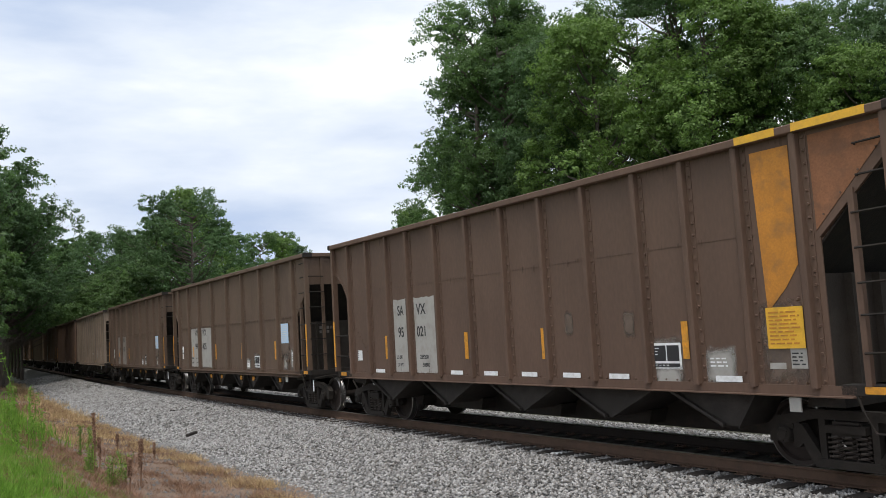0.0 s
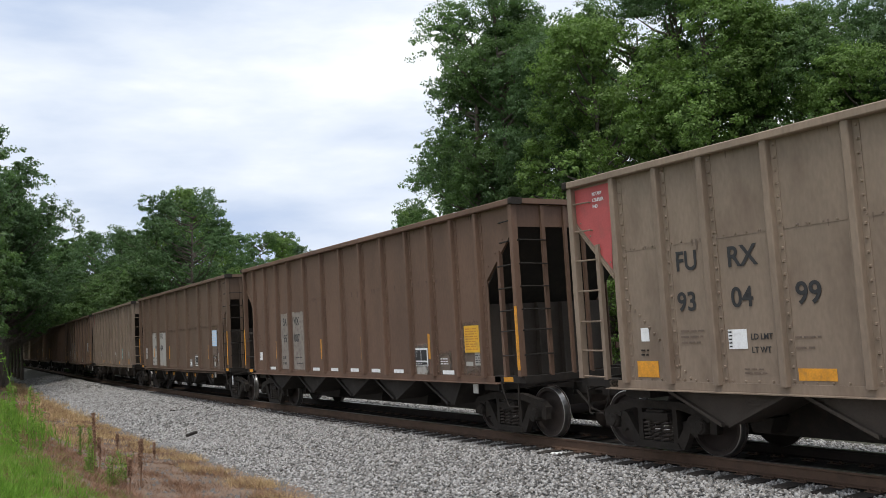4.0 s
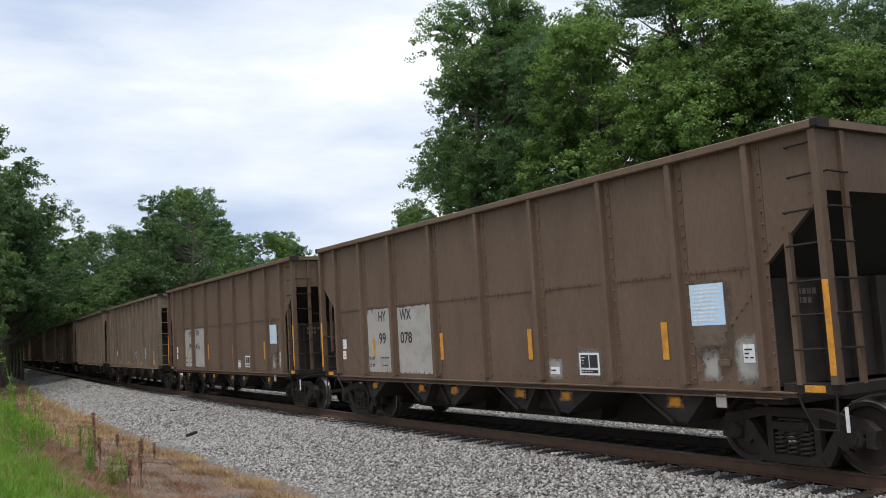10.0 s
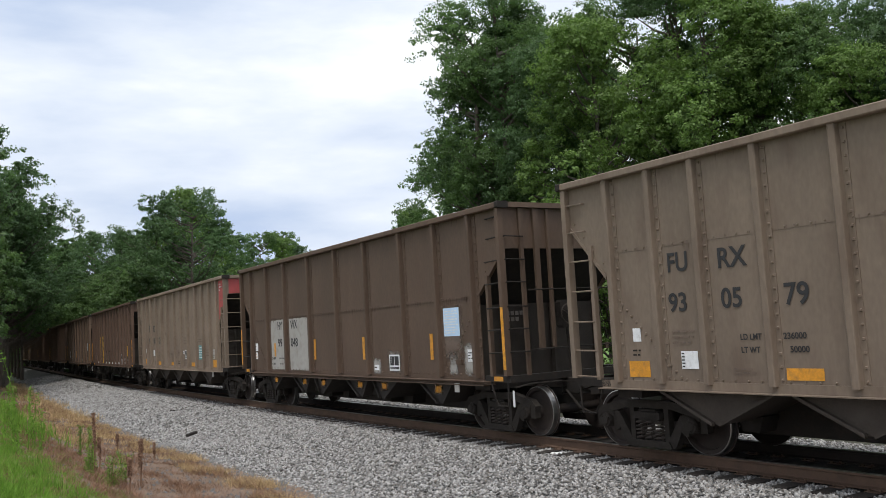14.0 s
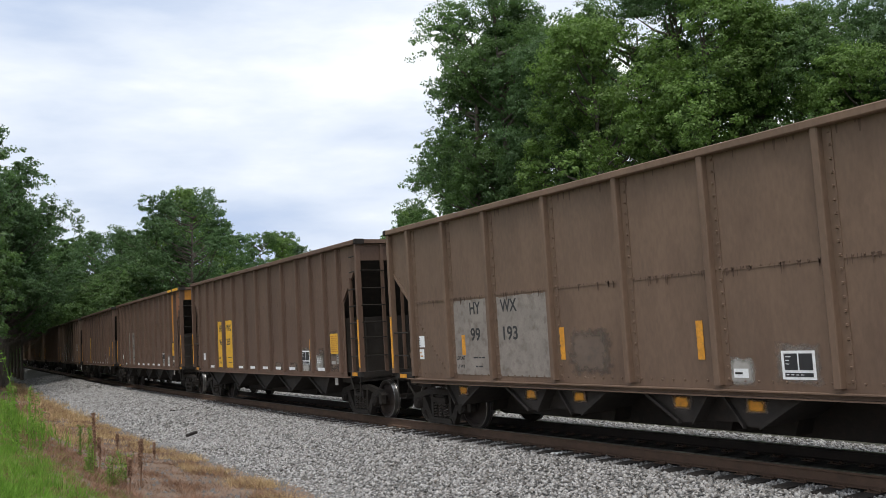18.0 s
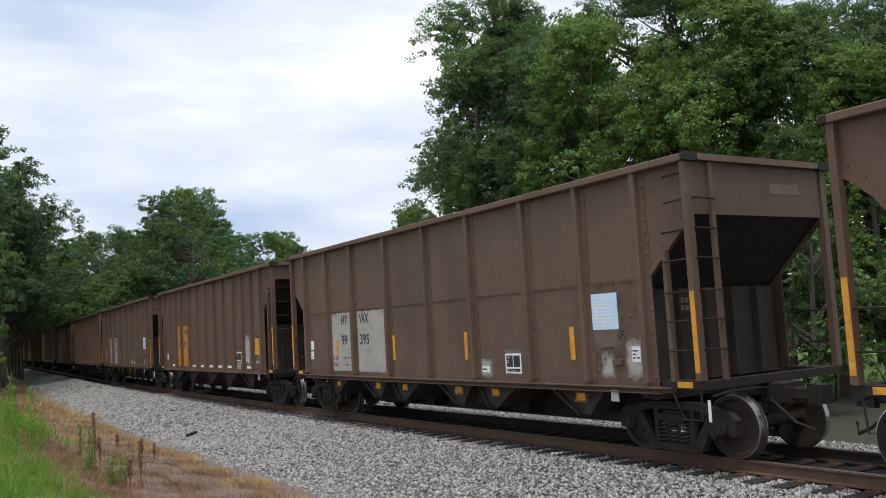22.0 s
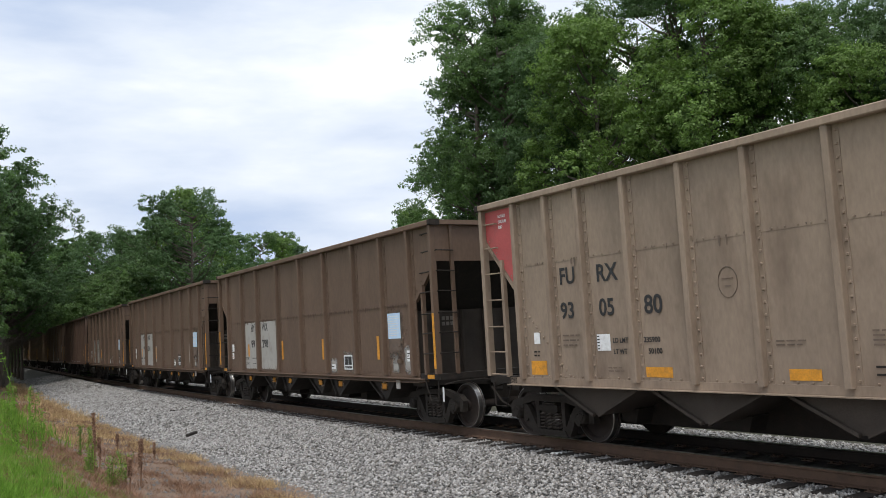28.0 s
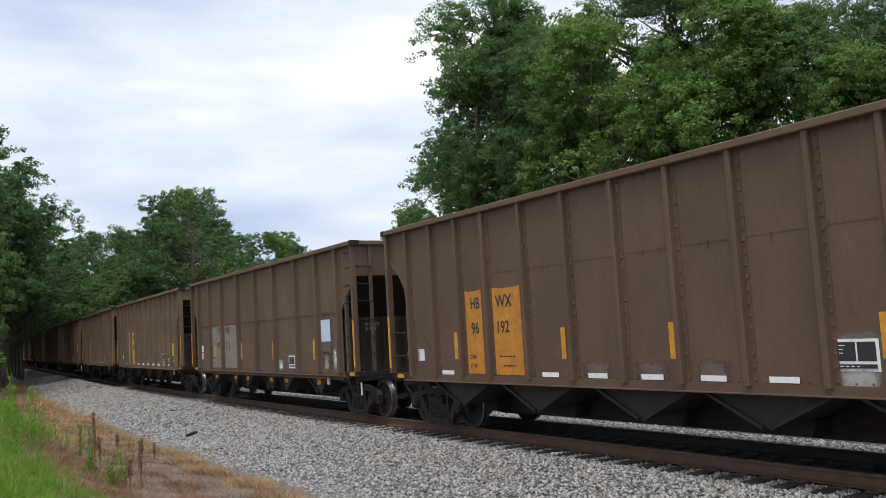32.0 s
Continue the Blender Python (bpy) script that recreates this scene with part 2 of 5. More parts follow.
# ---- mesh helpers ----
class Geo:
    """Collects boxes, prisms, bars, tubes and turned shapes into one mesh."""

    def __init__(self):
        self.v, self.f, self.m = [], [], []

    def add(self, verts, faces, m=0):
        b = len(self.v)
        self.v += [tuple(p) for p in verts]
        self.f += [tuple(i + b for i in f) for f in faces]
        self.m += [m] * len(faces)
        return self

    def box(self, x0, x1, y0, y1, z0, z1, m=0):
        return self.add([(x0, y0, z0), (x1, y0, z0), (x1, y1, z0), (x0, y1, z0), (x0, y0, z1), (x1, y0, z1), (x1, y1, z1), (x0, y1, z1)],
                        [(0, 3, 2, 1), (4, 5, 6, 7), (0, 1, 5, 4), (1, 2, 6, 5), (2, 3, 7, 6), (3, 0, 4, 7)], m)

    def cut(self, x0, x1, y0, y1, z0, z1, c, m=0):
        """A box whose vertical edges along x are bevelled by c (in the y-z section)."""
        sec = [(y0 + c, z0), (y1 - c, z0), (y1, z0 + c), (y1, z1 - c), (y1 - c, z1), (y0 + c, z1), (y0, z1 - c), (y0, z0 + c)]
        n = len(sec)
        vs = [(x0, y, z) for y, z in sec] + [(x1, y, z) for y, z in sec]
        fs = [tuple(range(n))[::-1], tuple(range(n, 2 * n))] + [(i, (i + 1) % n, n + (i + 1) % n, n + i) for i in range(n)]
        return self.add(vs, fs, m)

    def prism(self, poly, y0, y1, m=0):
        n = len(poly)
        vs = [(x, y0, z) for x, z in poly] + [(x, y1, z) for x, z in poly]
        fs = [tuple(range(n)), tuple(range(2 * n - 1, n - 1, -1))] + [(i, n + i, n + (i + 1) % n, (i + 1) % n) for i in range(n)]
        return self.add(vs, fs, m)

    def tube(self, pts, r, n=6, m=0, r1=None):
        pts = [Vector(p) for p in pts]
        vs, fs = [], []
        for i, p in enumerate(pts):
            d = (pts[min(i + 1, len(pts) - 1)] - pts[max(i - 1, 0)]).normalized()
            u = d.orthogonal().normalized() if abs(d.z) < 0.99 else Vector((1, 0, 0))
            w = d.cross(u)
            rr = r if r1 is None else r + (r1 - r) * i / (len(pts) - 1)
            vs += [p + rr * (math.cos(6.2832 * k / n) * u + math.sin(6.2832 * k / n) * w) for k in range(n)]
        for i in range(len(pts) - 1):
            fs += [(i * n + k, i * n + (k + 1) % n, (i + 1) * n + (k + 1) % n, (i + 1) * n + k) for k in range(n)]
        fs += [tuple(range(n))[::-1], tuple(range((len(pts) - 1) * n, len(pts) * n))]
        return self.add(vs, fs, m)

    def turned(self, prof, n=28, cx=0.0, cz=0.0, mats=None):
        """prof: (radius, y) rings, turned about an axis along y through (cx, cz)."""
        vs = [(cx + r * math.cos(6.28319 * k / n), y, cz + r * math.sin(6.28319 * k / n)) for r, y in prof for k in range(n)]
        b = len(prof)
        for i in range(b - 1):
            fs = [(i * n + k, (i + 1) * n + k, (i + 1) * n + (k + 1) % n, i * n + (k + 1) % n) for k in range(n)]
            if i == 0:
                self.add(vs, fs, mats[i] if mats else 0)
                base = len(self.v) - len(vs)
            else:
                self.f += [tuple(j + base for j in f) for f in fs]
                self.m += [mats[i] if mats else 0] * len(fs)
        return self

    def mesh(self, name, mats):
        me = bpy.data.meshes.new(name)
        me.from_pydata(self.v, [], self.f)
        for m in (mats if isinstance(mats, (list, tuple)) else [mats]):
            me.materials.append(m)
        if any(self.m):
            me.polygons.foreach_set("material_index", self.m)
        me.update()
        return me


def part(name, geo, mats, parent, label=""):
    """Links a Geo (or a mesh) as one mesh object under a thing or a part."""
    ob = new(name, geo.mesh(name, mats) if isinstance(geo, Geo) else geo)
    ob.parent = parent
    return tagged(ob, label)


def quads(name, verts, mat, n=4):
    """A fast mesh out of an array of separate n-cornered faces."""
    me = bpy.data.meshes.new(name)
    k = len(verts) // n
    me.vertices.add(len(verts))
    me.vertices.foreach_set("co", verts.astype(np.float32).ravel())
    me.loops.add(k * n)
    me.loops.foreach_set("vertex_index", np.arange(k * n, dtype=np.int32))
    me.polygons.add(k)
    me.polygons.foreach_set("loop_start", np.arange(0, k * n, n, dtype=np.int32))
    me.materials.append(mat)
    me.update(calc_edges=True)
    return me


def indexed(name, verts, faces, mat):
    """A fast mesh out of arrays of corners and triangles."""
    me = bpy.data.meshes.new(name)
    me.vertices.add(len(verts))
    me.vertices.foreach_set("co", verts.astype(np.float32).ravel())
    me.loops.add(faces.size)
    me.loops.foreach_set("vertex_index", faces.astype(np.int32).ravel())
    me.polygons.add(len(faces))
    me.polygons.foreach_set("loop_start", np.arange(0, faces.size, faces.shape[1], dtype=np.int32))
    me.materials.append(mat)
    me.update(calc_edges=True)
    return me


# ---- ground ----
def sweep(x):
    """How far the track's line has curved away at x."""
    q = np.clip(x, TANGENT, -TANGENT)
    return 0.5 * BEND * q * q + BEND * np.abs(q) * (np.abs(np.clip(x, -400, 400)) - np.abs(q))


def lateral(x, y):
    """Distance of a ground point from the track's centre line, positive beyond it."""
    return y - TRACK_Y - sweep(x)


PROFILE = ((-900, 3.0), (-60, 1.2), (-14, 0.75), (-11, 0.55), (-9.0, 0.25), (-7.4, -0.30), (-6.2, -0.52), (-5.2, -0.58), (-4.0, -0.60), (4.0, -0.62), (6, -0.75), (12, -0.8), (40, -0.3), (900, 4.0))


def ground_z(x, y):
    v = lateral(x, y)
    z = np.interp(v, [p[0] for p in PROFILE], [p[1] for p in PROFILE])
    w = np.clip((np.abs(v) - 4.2) / 2, 0, 1)
    return z + w * (0.02 * np.sin(x * 0.9 + y * 1.3) + 0.03 * np.sin(x * 0.37 - y * 0.8) + 0.015 * np.sin(2.3 * x + 1.7 * y) + 0.012 * np.sin(5.1 * x - 4.3 * y))


def ground_material():
    m = material("earth_and_grass", (0.165, 0.112, 0.080), 0.95, 0, 0.3, 1.5, 25, 0.6)
    nt = m.node_tree
    bs = next(n for n in nt.nodes if n.type == "BSDF_PRINCIPLED")
    col = bs.inputs["Base Color"].links[0].from_socket
    co = nt.nodes.new("ShaderNodeTexCoord")
    sx = nt.nodes.new("ShaderNodeSeparateXYZ")
    nt.links.new(co.outputs["Object"], sx.inputs[0])
    ns = nt.nodes.new("ShaderNodeTexNoise")
    ns.inputs["Scale"].default_value, ns.inputs["Detail"].default_value = 0.8, 5
    nt.links.new(co.outputs["Object"], ns.inputs["Vector"])
    ad = nt.nodes.new("ShaderNodeMath")
    ad.operation = "MULTIPLY_ADD"
    nt.links.new(ns.outputs["Fac"], ad.inputs[0])
    ad.inputs[1].default_value = 3.0
    bow, across = nt.nodes.new("ShaderNodeMath"), nt.nodes.new("ShaderNodeMath")
    bow.operation, across.operation = "MULTIPLY", "MULTIPLY_ADD"
    nt.links.new(sx.outputs["X"], bow.inputs[0])
    nt.links.new(sx.outputs["X"], bow.inputs[1])
    nt.links.new(bow.outputs[0], across.inputs[0])
    across.inputs[1].default_value = -0.5 * BEND
    nt.links.new(sx.outputs["Y"], across.inputs[2])
    nt.links.new(across.outputs[0], ad.inputs[2])
    prev = col
    # grass, a dark band painted for the far trees' shade, then meadow
    for lo, hi, c in ((3.3, 2.0, (0.085, 0.14, 0.035)), (15.2, 16.7, (0.036, 0.036, 0.022)), (26.0, 31.0, (0.10, 0.19, 0.035))):
        mr = nt.nodes.new("ShaderNodeMapRange")
        mr.inputs["From Min"].default_value, mr.inputs["From Max"].default_value = lo, hi
        nt.links.new(ad.outputs[0], mr.inputs["Value"])
        mx = nt.nodes.new("ShaderNodeMixRGB")
        nt.links.new(mr.outputs[0], mx.inputs[0])
        nt.links.new(prev, mx.inputs[1])
        mx.inputs[2].default_value = (*c, 1)
        prev = mx.outputs[0]
    nt.links.new(prev, bs.inputs["Base Color"])
    return m


def build_ground():
    xs = np.unique(np.concatenate([np.linspace(-1200, -200, 12), np.linspace(-200, -60, 36), np.linspace(-60, 12, 181), np.linspace(12, 200, 24), np.linspace(200, 1200, 10)]))
    ys = np.unique(np.concatenate([np.linspace(-1200, -60, 10), np.linspace(-60, -4, 20), np.linspace(-4, 20, 81), np.linspace(20, 80, 24), np.linspace(80, 1200, 12)]))
    X, Y = np.meshgrid(xs, ys)
    v = np.stack([X.ravel(), Y.ravel(), ground_z(X, Y).ravel()], 1)
    w = len(xs)
    i = (np.arange(len(ys) - 1)[:, None] * w + np.arange(w - 1)[None]).ravel()
    ob = new("ground", indexed("ground", v, np.stack([i, i + 1, i + w + 1, i + w], 1), ground_material()))
    tagged(ob, "bare brown earth and rough grass beside the track", "ground", kind="structure")


def bed_z(v):
    """Height of the ballast across the track."""
    return np.interp(np.abs(v), [0, 1.75, 2.0, 5.0, 5.6], [-0.225, -0.225, -0.25, -0.60, -0.80])


def build_ballast():
    ss = np.concatenate([np.linspace(-420, -80, 60), np.linspace(-78, 30, 160), np.linspace(35, 200, 20)])
    vs = np.array([-5.6, -5, -4, -3, -2.0, -1.75, 0, 1.75, 2.0, 3, 3.8, 4.2, 4.5])
    rows = []
    for s in ss:
        for v in vs:
            x, y, _ = along(s, -v)
            e = 1.0 if abs(v) < 4.5 else 1 + 0.06 * math.sin(s * 1.3 + v) + 0.04 * math.sin(s * 3.1)
            x, y, _ = along(s, -v * e)
            rows.append((x, y, float(bed_z(v)) if v < 4.4 else -0.85))
    w = len(vs)
    i = (np.arange(len(ss) - 1)[:, None] * w + np.arange(w - 1)[None]).ravel()
    ob = new("ballast_bed", indexed("ballast_bed", np.array(rows), np.stack([i, i + w, i + w + 1, i + 1], 1), BED))
    tagged(ob, "grey crushed-stone ballast bed under the railway track", "ballast", kind="structure")
    # strip between the rails: stained, and coloured darker for the train's shade
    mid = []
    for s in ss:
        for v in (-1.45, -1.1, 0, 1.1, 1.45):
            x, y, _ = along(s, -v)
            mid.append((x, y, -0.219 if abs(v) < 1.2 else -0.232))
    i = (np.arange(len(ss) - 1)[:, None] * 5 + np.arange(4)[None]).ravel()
    ob = new("grimy_bed", indexed("grimy_bed", np.array(mid), np.stack([i, i + 5, i + 6, i + 1], 1), GRIME_SHADE))
    tagged(ob, "oil- and coal-stained ballast between the rails, darkened for the train's shade", "ballast", kind="structure")
    rng = np.random.default_rng(4)
    oct_v = np.array([(1, 0, 0), (-1, 0, 0), (0, 1, 0), (0, -1, 0), (0, 0, 1), (0, 0, -1)], float)
    oct_f = np.array([(0, 2, 4), (2, 1, 4), (1, 3, 4), (3, 0, 4), (2, 0, 5), (1, 2, 5), (3, 1, 5), (0, 3, 5)])

    def stones(n, s0, s1, v0, v1, size, cribs=False):
        s = s0 + (s1 - s0) * rng.random(n)
        v = v0 + (v1 - v0) * rng.random(n)
        if cribs:
            keep = np.abs((s - 18 + 0.2475) % 0.495 - 0.2475) > 0.135
            s, v = s[keep], v[keep]
            n = len(s)
        near = np.maximum(s, TANGENT)
        a, rest, r = BEND * near, s - near, 1 / BEND - v
        c = np.stack([r * np.sin(a) + rest * np.cos(a), TRACK_Y + 1 / BEND - r * np.cos(a) + rest * np.sin(a), bed_z(v) + size * (0.1 + 0.5 * rng.random(n))], 1)
        q = rng.normal(size=(n, 6, 3)) * 0.28 + oct_v[None]
        th = rng.random((n, 1)) * 6.28
        q[..., 0], q[..., 1] = q[..., 0] * np.cos(th) - q[..., 1] * np.sin(th), q[..., 0] * np.sin(th) + q[..., 1] * np.cos(th)
        q = q * (size * (0.6 + 0.8 * rng.random((n, 1, 1)))) * np.array([1.0, 1.0, 0.75])
        return (q + c[:, None]).reshape(-1, 3), (oct_f[None] + 6 * np.arange(n)[:, None, None]).reshape(-1, 3)
    parts = [stones(12000, -26, -2, -1.36, -0.86, 0.03, True), stones(7000, -54, -26, -1.36, -0.86, 0.035, True), stones(56000, -26, -2, -5.3, -1.35, 0.032), stones(30000, -54, -26, -5.2, -1.35, 0.038), stones(9000, -90, -54, -5.2, -1.35, 0.055), stones(11000, -24, 0, 1.2, 4.2, 0.035), stones(9000, -60, -24, 1.3, 4.2, 0.045)]
    vv, ff, b = [], [], 0
    for v, f in parts:
        vv.append(v)
        ff.append(f + b)
        b += len(v)
    st = new("ballast_stones", indexed("ballast_stones", np.concatenate(vv), np.concatenate(ff), STONE))
    tagged(st, "loose grey and white crushed granite track ballast", "ballast", kind="stuff")


# ---- track ----
def build_track():
    track = tagged(new("railway_track"), "single railway track with rusty rails on dark timber ties", "railway track", kind="structure")
    prof = [(-0.075, -0.185), (0.075, -0.185), (0.075, -0.172), (0.012, -0.155), (0.012, -0.045), (0.036, -0.035), (0.036, -0.006), (0.03, 0.0), (-0.03, 0.0), (-0.036, -0.006), (-0.036, -0.035), (-0.012, -0.045), (-0.012, -0.155), (-0.075, -0.172)]
    ss = list(np.linspace(-420, -100, 33)) + list(np.linspace(-98, 24, 62)) + list(np.linspace(30, 200, 18))
    for side in (0.7525, -0.7525):
        g, n = Geo(), len(prof)
        vs = []
        for s in ss:
            for o, z in prof:
                x, y, _ = along(s, side + o)
                vs.append((x, y, z))
        fs, ms = [], []
        for i in range(len(ss) - 1):
            for k in range(n):
                fs.append((i * n + k, i * n + (k + 1) % n, (i + 1) * n + (k + 1) % n, (i + 1) * n + k))
                ms.append(1 if k in (6, 7, 8) else 0)
        g.add(vs, fs)
        g.m = ms
        part("rail", g, [RAILM if side > 0 else RAILF, RAILTOP], track, "rusty steel rail with a worn bright head" if side > 0 else "far steel rail with a worn head, coloured dark for the train's shade")
    meshes = []
    for j in range(4):
        g = Geo()
        e = [random.uniform(-0.03, 0.03) for _ in range(4)]
        g.cut(-0.115, 0.115, -1.3 + e[0], 1.3 + e[1], -0.36, -0.19, 0.015)
        for y in (-0.7525, 0.7525):
            g.box(-0.095, 0.095, y - 0.18, y + 0.18, -0.195, -0.178, 1)
            for dx, dy in ((-0.06, 0.095), (0.06, -0.095), (0.06, 0.13), (-0.06, -0.13)):
                g.box(dx - 0.015, dx + 0.015, y + dy - 0.012, y + dy + 0.012, -0.18, -0.155, 1)
        meshes.append(g.mesh("tie", [TIEM, RAILM]))
    for i in range(225):
        s = 18 - 0.495 * i + random.uniform(-0.03, 0.03)
        x, y, a = along(s)
        ob = new("tie", meshes[i % 4])
        ob.parent = track
        ob.matrix_basis = pose(x, y, random.uniform(-0.01, 0.005), 0, 0, math.degrees(a) + random.uniform(-1.5, 1.5))
    far = Geo()
    for i in range(560):
        x, y, a = along(18 - 0.495 * (225 + i))
        far.box(x - 0.115, x + 0.115, y - 1.3, y + 1.3, -0.36, -0.19)
    tagged(part("far_ties", far, TIEM, track, "dark timber ties farther down the line"), kind="stuff")


# ---- trees ----
def leaves(rng, centres, spread, count, size, flat=0.75, slim=0.38, tufts=0):
    """Kite-shaped leaves round each clump's centre; with tufts, gathered on sprays over the clump's outer shell."""
    centres, spread = np.asarray(centres, float), np.asarray(spread, float)
    if tufts:
        m = len(centres) * tufts
        d = rng.normal(size=(m, 3)) + np.array([0, 0, 0.35])
        d /= np.linalg.norm(d, axis=1)[:, None]
        reach = np.repeat(spread, tufts) * (0.55 + 0.6 * rng.random(m))
        centres = np.repeat(centres, tufts, 0) + d * reach[:, None] * np.array([1, 1, flat])
        spread = np.repeat(spread, tufts) * (0.20 + 0.16 * rng.random(m))
        count //= tufts
        out = np.repeat(d, count, 0)
    n = len(centres) * count
    c = np.repeat(centres, count, 0)
    d = rng.normal(size=(n, 3))
    d /= np.linalg.norm(d, axis=1)[:, None]
    rad = np.repeat(spread, count) * rng.random(n) ** 0.4 * (1 + 0.25 * (rng.random(n) > 0.9))
    p = c + d * rad[:, None] * np.array([1, 1, flat * (0.7 if tufts else 1.0)])
    nrm = d * 1.1 + rng.normal(size=(n, 3)) * 0.35 + np.array([0, 0, 0.45])
    if tufts:
        nrm = d * 0.6 + out * 0.6 + rng.normal(size=(n, 3)) * 0.5 + np.array([0, 0, 0.3])
    nrm /= np.linalg.norm(nrm, axis=1)[:, None]
    u = np.cross(nrm, rng.normal(size=(n, 3)))
    u /= np.linalg.norm(u, axis=1)[:, None]
    w = np.cross(nrm, u)
    L = (size * (0.6 + 0.8 * rng.random(n)))[:, None]
    q = np.stack([p - u * L * 0.5, p + w * L * slim - nrm * L * 0.08, p + u * L * 0.55, p - w * L * slim - nrm * L * 0.08], 1)
    return q.reshape(-1, 3)


def make_tree(seed, h, r, low, clumps, count, size, leaf_mat, label, name="broadleaf_tree", shape=1.0, pointed=False, tufts=12):
    """A tree with a tapered trunk, limbs to its clumps, and a ragged crown of leaves from height low to h."""
    rng = np.random.default_rng(seed)
    tree = tagged(new(name), label, "tree")
    t = (np.arange(clumps) + 0.5) / clumps
    z = low + (h - low) * (0.02 + 0.94 * rng.permutation(t))
    f = np.clip((z - low) / (h - low), 0, 1)
    env = r * np.sqrt(np.clip(1 - (np.abs(f - 0.38) / (0.64 * shape)) ** 2.2, 0.05, 1))
    if pointed:
        env = r * np.clip(1.04 - f, 0.03, 1) ** 0.72 * np.clip((f + 0.1) * 5, 0, 1)
    ang = rng.random(clumps) * 6.2832
    rad = env * (0.25 + 0.78 * rng.random(clumps) ** 0.5) * (0.82 + 0.3 * np.sin(3 * ang + seed))
    cen = np.stack([rad * np.cos(ang), rad * np.sin(ang), z], 1)
    # the clumps gather on boughs, with hollows between them
    boughs = cen[:: 5]
    near = np.argmin(((cen[:, None] - boughs[None]) ** 2).sum(2), 1)
    cen = cen + (boughs[near] - cen) * 0.45
    rad = np.hypot(cen[:, 0], cen[:, 1])
    spread = r * (0.15 + 0.15 * rng.random(clumps))
    g = Geo()
    lean = rng.normal(size=2) * 0.25
    trunk = [(lean[0] * k * k, lean[1] * k * k, (h * 0.86) * k) for k in (0, 0.12, 0.3, 0.5, 0.7, 0.88, 1)]
    g.tube([(0, 0, -0.5)] + trunk, 0.018 * h + 0.02, 8, r1=0.03)
    for i in range(0, clumps, max(1, clumps // 46)):
        e = cen[i]
        zb = max(low * 0.6, e[2] - 0.55 * rad[i] - 0.4)
        k = zb / (h * 0.86)
        b = (lean[0] * k * k, lean[1] * k * k, zb)
        mid = ((b[0] + e[0]) / 2, (b[1] + e[1]) / 2, (b[2] + e[2]) / 2 - 0.12 * rad[i])
        g.tube([b, mid, tuple(e)], 0.0045 * h, 5, r1=0.012)
    part("trunk", g, BARK, tree, "grey-brown trunk and limbs")
    part("crown", quads("crown", leaves(rng, cen, spread, count, size, 0.92, 0.36, tufts), leaf_mat), None, tree, "uneven leafy crown")
    return tree


def stand(tree, x, y, turn=0.0, size=1.0):
    tree.matrix_basis = pose(x, y, float(ground_z(np.array(x), np.array(y))) - 0.1, 0, 0, turn) @ Matrix.Diagonal((size, size, size, 1))
    tree["used"] = 1
    return tree


def plant(kinds, spots, group):
    """Sets out trees: the first of each kind is the thing itself, the rest are copies."""
    for i, x, y, turn, size in spots:
        src = kinds[i]
        m = pose(x, y, float(ground_z(np.array(x), np.array(y))) - 0.1, 0, 0, turn) @ Matrix.Diagonal((size, size, size, 1))
        if src.get("used"):
            base = src.scale.copy()
            src.scale = (1, 1, 1)
            ob = copy_thing(src, m)
            src.scale = base
        else:
            src.matrix_basis, ob = m, src
            src["used"] = 1
        tagged(ob, group=group)


def spot(px, dist):
    """Plan position at a bearing off the view's axis (px as an offset in 1529ths) and a distance."""
    a = _yaw - math.atan(px / 1529)
    dist *= 1.057
    return -dist * math.sin(a), dist * math.cos(a)


